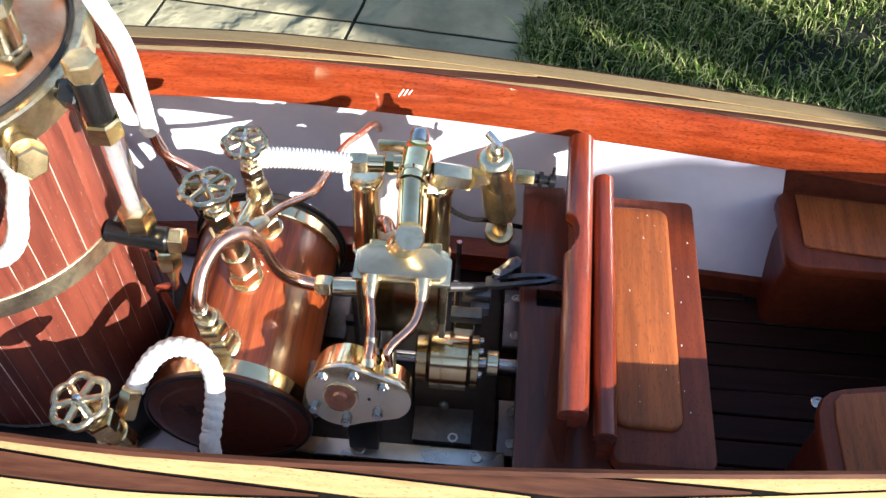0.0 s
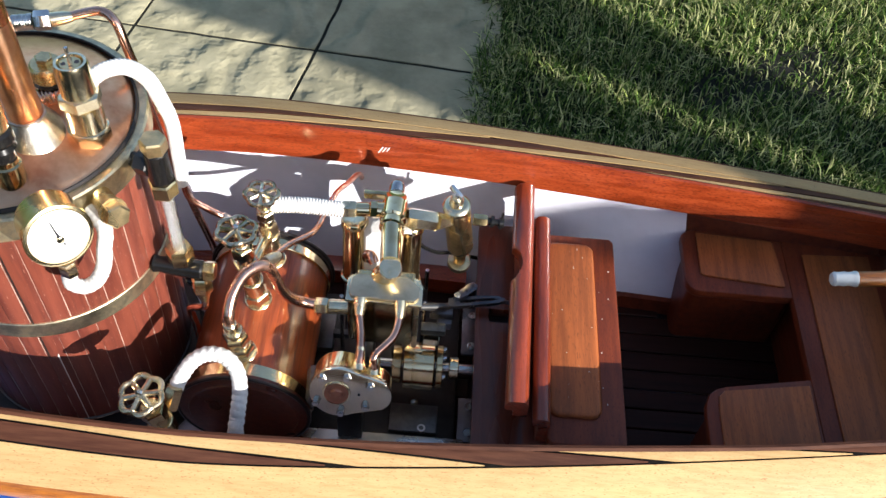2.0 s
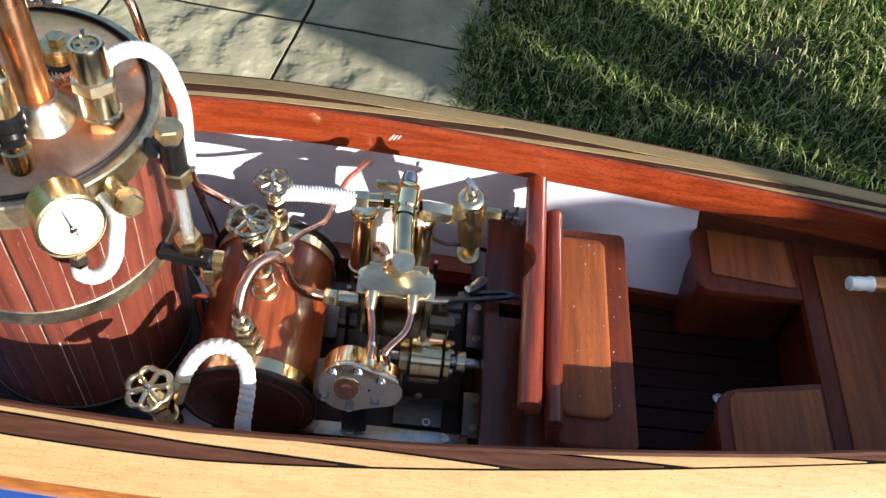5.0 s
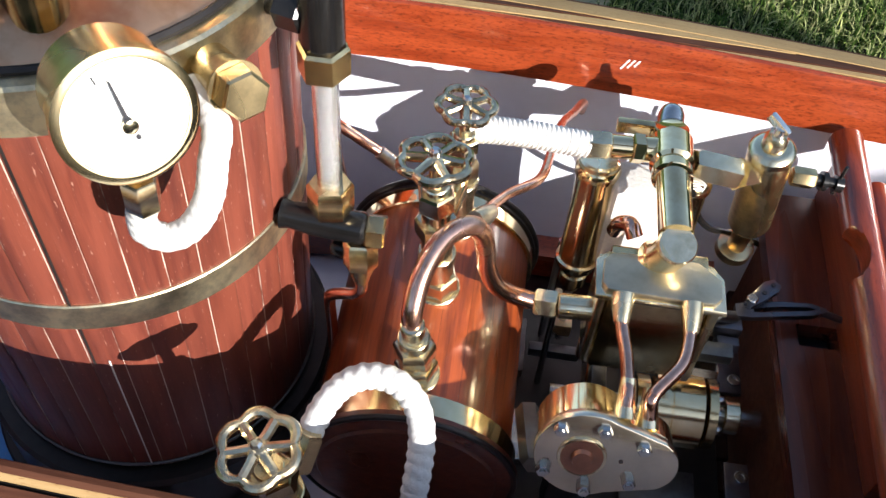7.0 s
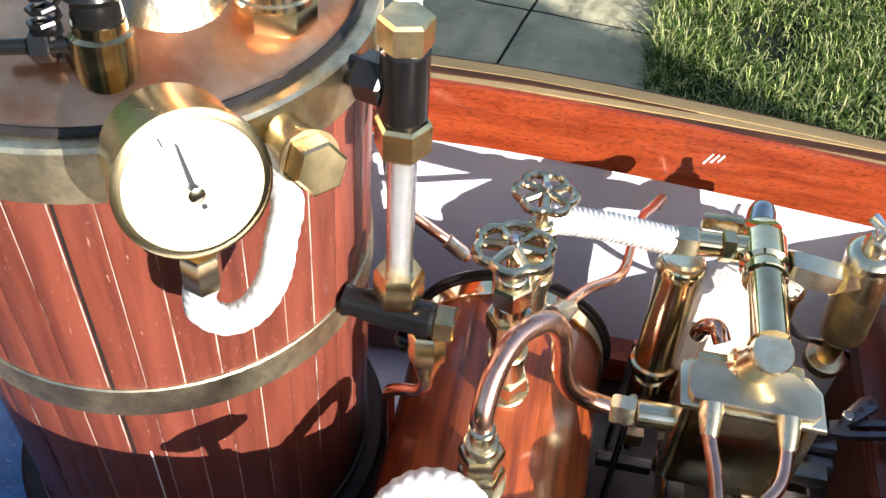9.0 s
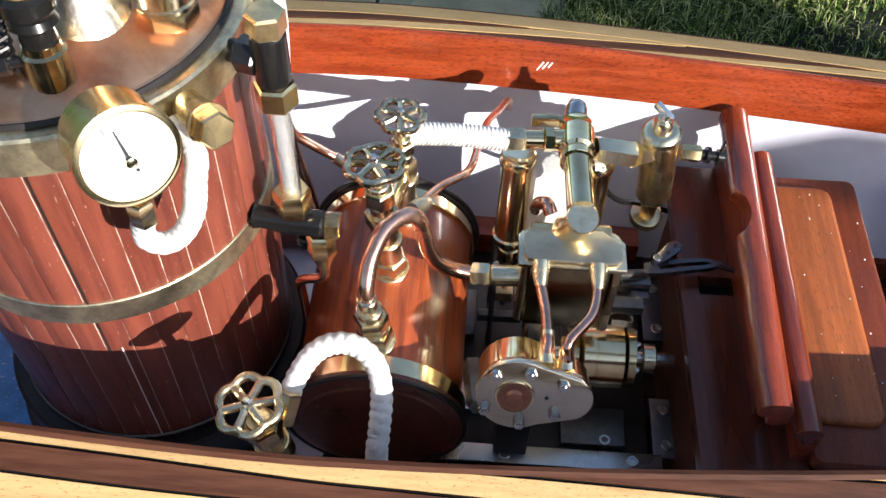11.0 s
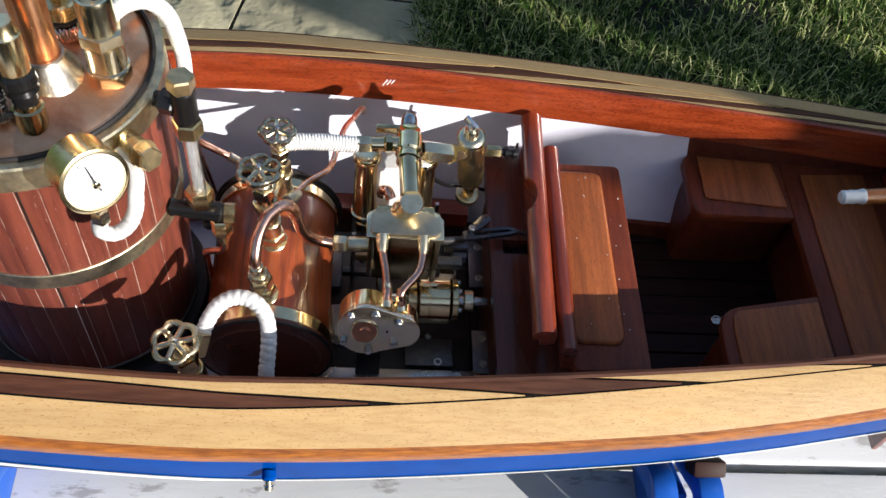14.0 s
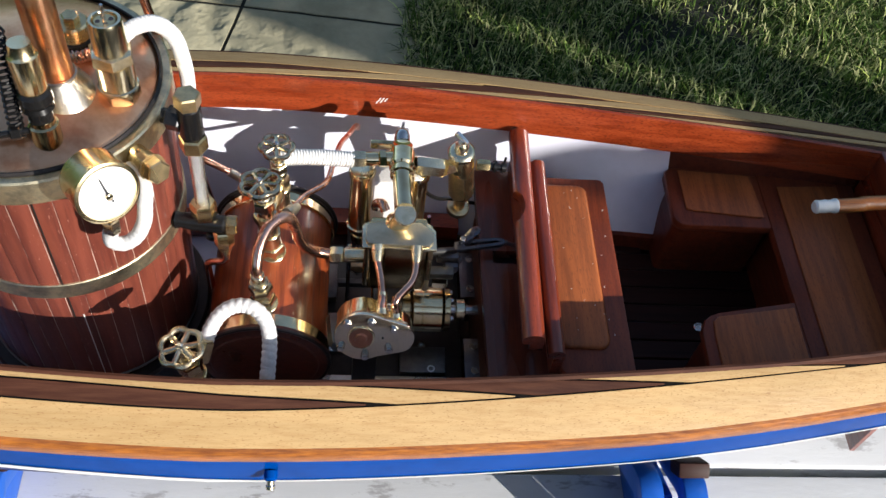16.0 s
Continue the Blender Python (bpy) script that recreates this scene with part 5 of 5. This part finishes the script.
part("rod_block", box((0.0400, 0.0165, 0.0560), (0.014, 0.006, 0.005), 0.0008), STEEL_DARK, engine)
part("rod_nut", nut((0.0350, 0.0140, 0.0480), (0.0440, 0.0140, 0.0475), 0.0030), BRASS_PALE, engine)
# reversing lever
lever = thing("reversing_lever", "grey steel forked reversing lever beside the bulkhead slot", "lever", (0.060, 0.034, 0.055))
outer = [(0.0476, 0.0288), (0.0530, 0.0290), (0.0640, 0.0312), (0.0750, 0.0335), (0.0800, 0.0355), (0.0800, 0.0372), (0.0750, 0.0386), (0.0640, 0.0376), (0.0530, 0.0356), (0.0476, 0.0340)]
inner = [(0.0540, 0.0314), (0.0570, 0.0317), (0.0640, 0.0332), (0.0730, 0.0350), (0.0760, 0.0360), (0.0760, 0.0364), (0.0730, 0.0368), (0.0640, 0.0354), (0.0570, 0.0339), (0.0540, 0.0330)]
part("fork", loop_plate(outer, inner, 0.0600, 0.0625), STEEL_GREY, lever)
part("rod", rod((0.0790, 0.0361, 0.0612), (0.0890, 0.0350, 0.0590), 0.0013, 12), STEEL_GREY, lever)
link = part("link", prism([(0.0500, 0.0330), (0.0530, 0.0318), (0.0565, 0.0345), (0.0630, 0.0400), (0.0640, 0.0430), (0.0615, 0.0455), (0.0580, 0.0440), (0.0530, 0.0380)], 0.0630, 0.0650, bevel=0.0005), STEEL_GREY, lever, "grey drilled link")
for x, y in ((0.0610, 0.0425), (0.0575, 0.0385)):
    part("hole", rod((x, y, 0.0649), (x, y, 0.0653), 0.0009, 12), INK, link)
part("pin", rod((0.0525, 0.0340, 0.0560), (0.0525, 0.0340, 0.0672), 0.0020, 16, 0.0004), STEEL, lever)
part("bracket", box((0.0440, 0.0270, 0.0570), (0.0130, 0.0050, 0.0060), 0.0008), STEEL_GREY, lever)
part("bracket_nut", nut((0.0420, 0.0220, 0.0540), (0.0500, 0.0220, 0.0535), 0.0032), STEEL_GREY, lever)

# ---- small boat fittings ----
bolt("sole_screw", (0.2189, 0.0228, -0.0080), (0, 0, 1), 0.0036, 0.0020, NICKEL, boat, True)
for k in range(3):
    part("scratch", box((0.0005 + 0.0022 * k, edge(0.002, 1) - 0.0031, 0.0985 + 0.0004 * k), (0.0007, 0.0003, 0.0055 - 0.001 * k), turn=Matrix.Rotation(0.5, 4, "Y")), DIAL, boat, "pale scratch in the varnish")
tiller = thing("tiller", "varnished wooden tiller handle with a white bound end", "tiller", (0.42, 0.04, 0.10))
part("handle", pipe([(0.2640, 0.0349, 0.1098), (0.2790, 0.0362, 0.1105), (0.2960, 0.0378, 0.1115), (0.42, 0.040, 0.120)], 0.0043, 16, 6), STRAKE, tiller, "varnished wooden handle")
part("end_cap", turned((0.2510, 0.0342, 0.1092), (0.2645, 0.0350, 0.1099), [(0, 0.0030), (0.1, 0.0040), (0.3, 0.0037), (0.5, 0.0041), (0.7, 0.0037), (0.85, 0.0041), (0.9, 0.0044), (1, 0.0044)], 20), WHITE_LINE, tiller, "white bound end")
part("tiller_post", rod((0.42, 0.040, 0.10), (0.42, 0.040, 0.124), 0.005, 16), BRASS, tiller)
hy = edge(-0.049, -1) - 0.0258
sk = thing("skin_fitting", "small brass skin fitting through the blue hull side", "hull fitting", (-0.049, hy, 0.058))
part("flange", turned((-0.049, hy + 0.001, 0.0690), (-0.049, hy - 0.0035, 0.0680), [(0, 0.0034), (0.8, 0.0032), (1, 0.0024)], 20), BLUE, sk, "blue painted flange")
part("spout", turned((-0.049, hy - 0.003, 0.0682), (-0.049, hy - 0.0065, 0.0648), [(0, 0.0019), (0.5, 0.0019), (0.55, 0.0023), (0.9, 0.0023), (1, 0.0017), (0.9, 0.0012)], 18), BRASS_PALE, sk)

# ---- stand and bench ----
def stand(x, label):
    """Two pairs of curved arms on a foot, padded where the hull lies."""
    s = thing("boat_stand", label, "boat stand", (x, YC, -0.110), group="stands under the hull")
    for side in (-1, 1):
        line = smooth_path([(0.030, 0, -0.078), (0.072, 0, -0.052), (0.098, 0, -0.034), (0.114, 0, -0.042), (0.124, 0, -0.070), (0.132, 0, -0.103)], 6)
        left, right = [], []
        for k, p in enumerate(line):
            d = (line[min(k + 1, len(line) - 1)] - line[max(k - 1, 0)]).normalized()
            n = Vector((-d.z, 0, d.x)) * 0.0075
            left.append((YC + side * (p + n).x, (p + n).z))
            right.append((YC + side * (p - n).x, (p - n).z))
        for dx in (-0.014, 0.014):
            part("arm", prism(left + right[::-1], x + dx - 0.0075, x + dx + 0.0075, axis="x", bevel=0.0015), STAND_BLUE, s, "blue painted curved arm")
        part("pad", box((x + 0.014, YC + side * 0.086, -0.030), (0.020, 0.018, 0.010), 0.002, turn=Matrix.Rotation(side * 0.9, 4, "X")), FLOOR_WOOD, s, "dark brown wooden pad")
        part("web", prism([(YC + side * 0.030, -0.109), (YC + side * 0.124, -0.109), (YC + side * 0.112, -0.060), (YC + side * 0.098, -0.046), (YC + side * 0.070, -0.062), (YC + side * 0.030, -0.086)], x - 0.0060, x + 0.0060, axis="x", bevel=0.001), STAND_BLUE, s)
    part("foot", box((x, YC, -0.0930), (0.05, 0.09, 0.034), 0.002), STAND_BLUE, s)
    return s


stand(0.189, "blue painted stand cradling the stern of the hull")
stand(-0.228, "blue painted stand cradling the bow of the hull")
BENCH_TOP = -0.110
bench = thing("slatted_table", "white garden table with peeling paint on wooden slats", "table", (0, 0.0, GROUND))
for k in range(7):
    part("slat", box((-0.2, -0.335 + 0.0862 * k, BENCH_TOP - 0.011), (1.3, 0.0785, 0.022), 0.003), BENCH_PAINT, bench, "peeling white painted slat" if k == 0 else "")
for x in (-0.75, 0.35):
    part("cross_rail", box((x, -0.077, BENCH_TOP - 0.042), (0.05, 0.58, 0.04), 0.003), BENCH_PAINT, bench)
    for y in (-0.33, 0.18):
        part("leg", box((x, y, (GROUND + BENCH_TOP - 0.022) / 2 - 0.008), (0.05, 0.05, BENCH_TOP - 0.022 - GROUND + 0.016), 0.004), BENCH_PAINT, bench)

# ---- garden: added shade fence and hedges out of view, paving, lawn ----
# unseen fence of gapped sawn boards added for shade; unseen hedges close the garden
fh, fn = Vector((0.89, -0.455, 0)), Vector((0.455, 0.89, 0))
turnz = Matrix.Rotation(math.atan2(fh.y, fh.x), 4, "Z")
fence = thing("unseen_shade_fence", "high timber fence, unseen, added so its gapped boards cast shade on lawn, paving and stern", "fence", tuple(fn * -0.5 + fh * 0.2 + Vector((0, 0, GROUND))))
def shade_board(outline, back=0.0):
    """A board of the fence: its sawn outline, along and upwards, shapes the shade."""
    bm = prism(outline, -0.511 - back, -0.489 - back, axis="y")
    bmesh.ops.transform(bm, matrix=turnz, verts=bm.verts)
    part("board", bm, SHADE_TIMBER, fence)


# two boards whose shadows make the dark bands on paving and lawn
shade_board([(0.2, 1.262), (4.0, 1.262), (4.4, 1.315), (5.2, 1.335), (7.6, 1.335), (7.6, 1.770), (4.0, 1.500), (0.2, 1.500)])
shade_board([(0.2, 1.45), (4.0, 1.45), (5.55, 1.575), (5.80, 1.732), (7.6, 1.867), (7.6, 2.045), (0.2, 2.045)], 0.026)
# outline cut so its shadow falls over the stern lining and coaming
shade_board([(2.290, 0.900), (2.262, 0.955), (2.225, 0.953), (2.295, 0.985), (2.582, 1.054), (2.582, 1.143), (3.10, 1.143), (3.10, 1.002), (2.90, 1.000), (2.90, 0.900)])
part("batten", box(fn * -0.522 + fh * 2.80 + Vector((0, 0, 1.45)), (0.03, 0.02, 1.12), 0.003, turn=turnz), SHADE_TIMBER, fence)
for d in (0.2, 7.6):
    part("post", box(fn * -0.556 + fh * d + Vector((0, 0, 0.60)), (0.09, 0.09, 2.92), 0.006, turn=turnz), SHADE_TIMBER, fence)


def hedge(x0, x1, y0, y1, high, label):
    """An added, unseen clipped hedge with a lumpy face; it blocks low sky."""
    bm = box(((x0 + x1) / 2, (y0 + y1) / 2, GROUND + high / 2 - 0.02), (x1 - x0, y1 - y0, high))
    bmesh.ops.subdivide_edges(bm, edges=list(bm.edges), cuts=24, use_grid_fill=True)
    for v in bm.verts:
        v.co += Vector((noise.noise(v.co * 1.7), noise.noise(v.co * 1.9 + Vector((5, 0, 0))), noise.noise(v.co * 2.3) * 0.5)) * 0.22
    h = part("hedge", bm, UNSEEN_HEDGE, None)
    tagged(h, label, "hedge", group="hedges round the garden", kind="stuff")


# added out of view: they darken metal reflections and cut low sky light
hedge(-7.0, 8.5, -6.6, -5.6, 3.2, "unseen clipped dark green hedge along the garden, added to block low sky")
hedge(-7.6, -6.6, -5.6, 8.0, 3.4, "unseen clipped dark green hedge beside the paving, added to block low sky")
hedge(-6.6, 8.5, 4.4, 5.3, 1.7, "unseen clipped dark green hedge behind the lawn, added to block low sky")
hedge(7.4, 8.5, -5.6, 7.6, 3.2, "unseen clipped dark green hedge beside the lawn, added to block low sky")

EDGE = 0.150
pavement = thing("pavement", "riven stone paving flags with dark open joints", "paving", (-1.0, 1.5, GROUND), kind="structure")
part("joint_bed", box((-1.45, 1.0, GROUND - 0.012), (3.2, 5.0, 0.012)), SOIL, pavement)
rng = random.Random(5)
lean = math.atan2(-0.0242, 0.36)
def flag(x0, x1, y0, y1):
    """One riven flag, its outline and surface slightly uneven."""
    nx, ny = 10, 10
    rows = []
    for j in range(ny + 1):
        row = []
        for i in range(nx + 1):
            x, y = x0 + (x1 - x0) * i / nx, y0 + (y1 - y0) * j / ny
            edge = i in (0, nx) or j in (0, ny)
            z = noise.noise(Vector((x * 3.1, y * 3.1, 2.0))) * 0.0022 + noise.noise(Vector((x * 9, y * 9, 5.0))) * 0.0012 - (0.004 if edge else 0)
            jit = 0.0028 * noise.noise(Vector((x * 22, y * 22, 9))) if edge else 0
            row.append((x + jit, y + jit, GROUND + z))
        rows.append(row)
    return thick(rows, (0, 0, -0.012))
xs = [EDGE - 0.400 * k for k in range(8)]
def laid(x, y):
    """The courses run slightly askew to the lawn's edge."""
    k = 0.05 + 0.14 * min(1.0, max(0.0, (EDGE - x) / 0.4))
    return x + k * (y - 1.3), y - 0.08 * (x + 0.3)
for a, x1 in enumerate(xs[:-1]):
    x0 = xs[a + 1]
    ys = [1.325 + 0.46 * k for k in range(-5, 5)]
    for y0, y1 in zip(ys, ys[1:]):
        bm = flag(x0 + 0.004, x1 - 0.004, y0 + 0.004, y1 - 0.004)
        for v in bm.verts:
            v.co.x, v.co.y = laid(v.co.x, v.co.y)
        part("flag", bm, SLAB, pavement)

# lawn: tufts of narrow bent blades
def lawn(x0, x1, y0, y1, count, length, seed):
    r = random.Random(seed)
    verts, faces = [], []
    for _ in range(count):
        x, y = r.uniform(x0, x1), r.uniform(y0, y1)
        x += 0.05 * (y - 1.3)
        thin = noise.noise(Vector((x * 4, y * 4, 1.0)))
        if thin < -0.38 and r.random() < 0.6:
            continue
        ln = length * r.uniform(0.5, 1.25) * (1 + 0.5 * thin)
        a, bend, wd = r.uniform(0, 6.283), r.uniform(0.15, 1.10), r.uniform(0.0009, 0.0022)
        dx, dy = math.cos(a), math.sin(a)
        px, py = -dy * wd, dx * wd
        b = len(verts)
        for f, hgt in ((0.0, 0.0), (0.45, 0.52), (0.8, 0.84)):
            sp = bend * f * f * ln
            w2 = 1 - 0.55 * f
            z = GROUND - 0.018 + ln * hgt * (1 - 0.35 * bend * f)
            verts.append((x + dx * sp + px * w2, y + dy * sp + py * w2, z))
            verts.append((x + dx * sp - px * w2, y + dy * sp - py * w2, z))
        sp = bend * ln
        verts.append((x + dx * sp, y + dy * sp, GROUND - 0.018 + ln * (1 - 0.42 * bend)))
        faces += [(b, b + 1, b + 3, b + 2), (b + 2, b + 3, b + 5, b + 4), (b + 4, b + 5, b + 6)]
    me = bpy.data.meshes.new("grass")
    me.from_pydata(verts, [], faces)
    me.materials.append(GRASS)
    for p in me.polygons:
        p.use_smooth = True
    return new("grass", me)


tagged(lawn(EDGE - 0.012, 1.9, 0.75, 2.3, 72000, 0.040, 3), "rough green lawn grass with straw-coloured blades", "grass", kind="stuff")
tagged(lawn(EDGE - 0.05, EDGE + 0.03, 0.75, 2.3, 5000, 0.052, 4), "longer grass creeping over the paving edge", "grass", kind="stuff")
leaf = part("fallen_leaf", sheet([[(0.290, 1.010, GROUND + 0.03), (0.300, 1.030, GROUND + 0.036)], [(0.345, 1.002, GROUND + 0.034), (0.350, 1.024, GROUND + 0.03)]]), LINING, None)
tagged(leaf, "pale dry leaf lying in the grass", "leaf")
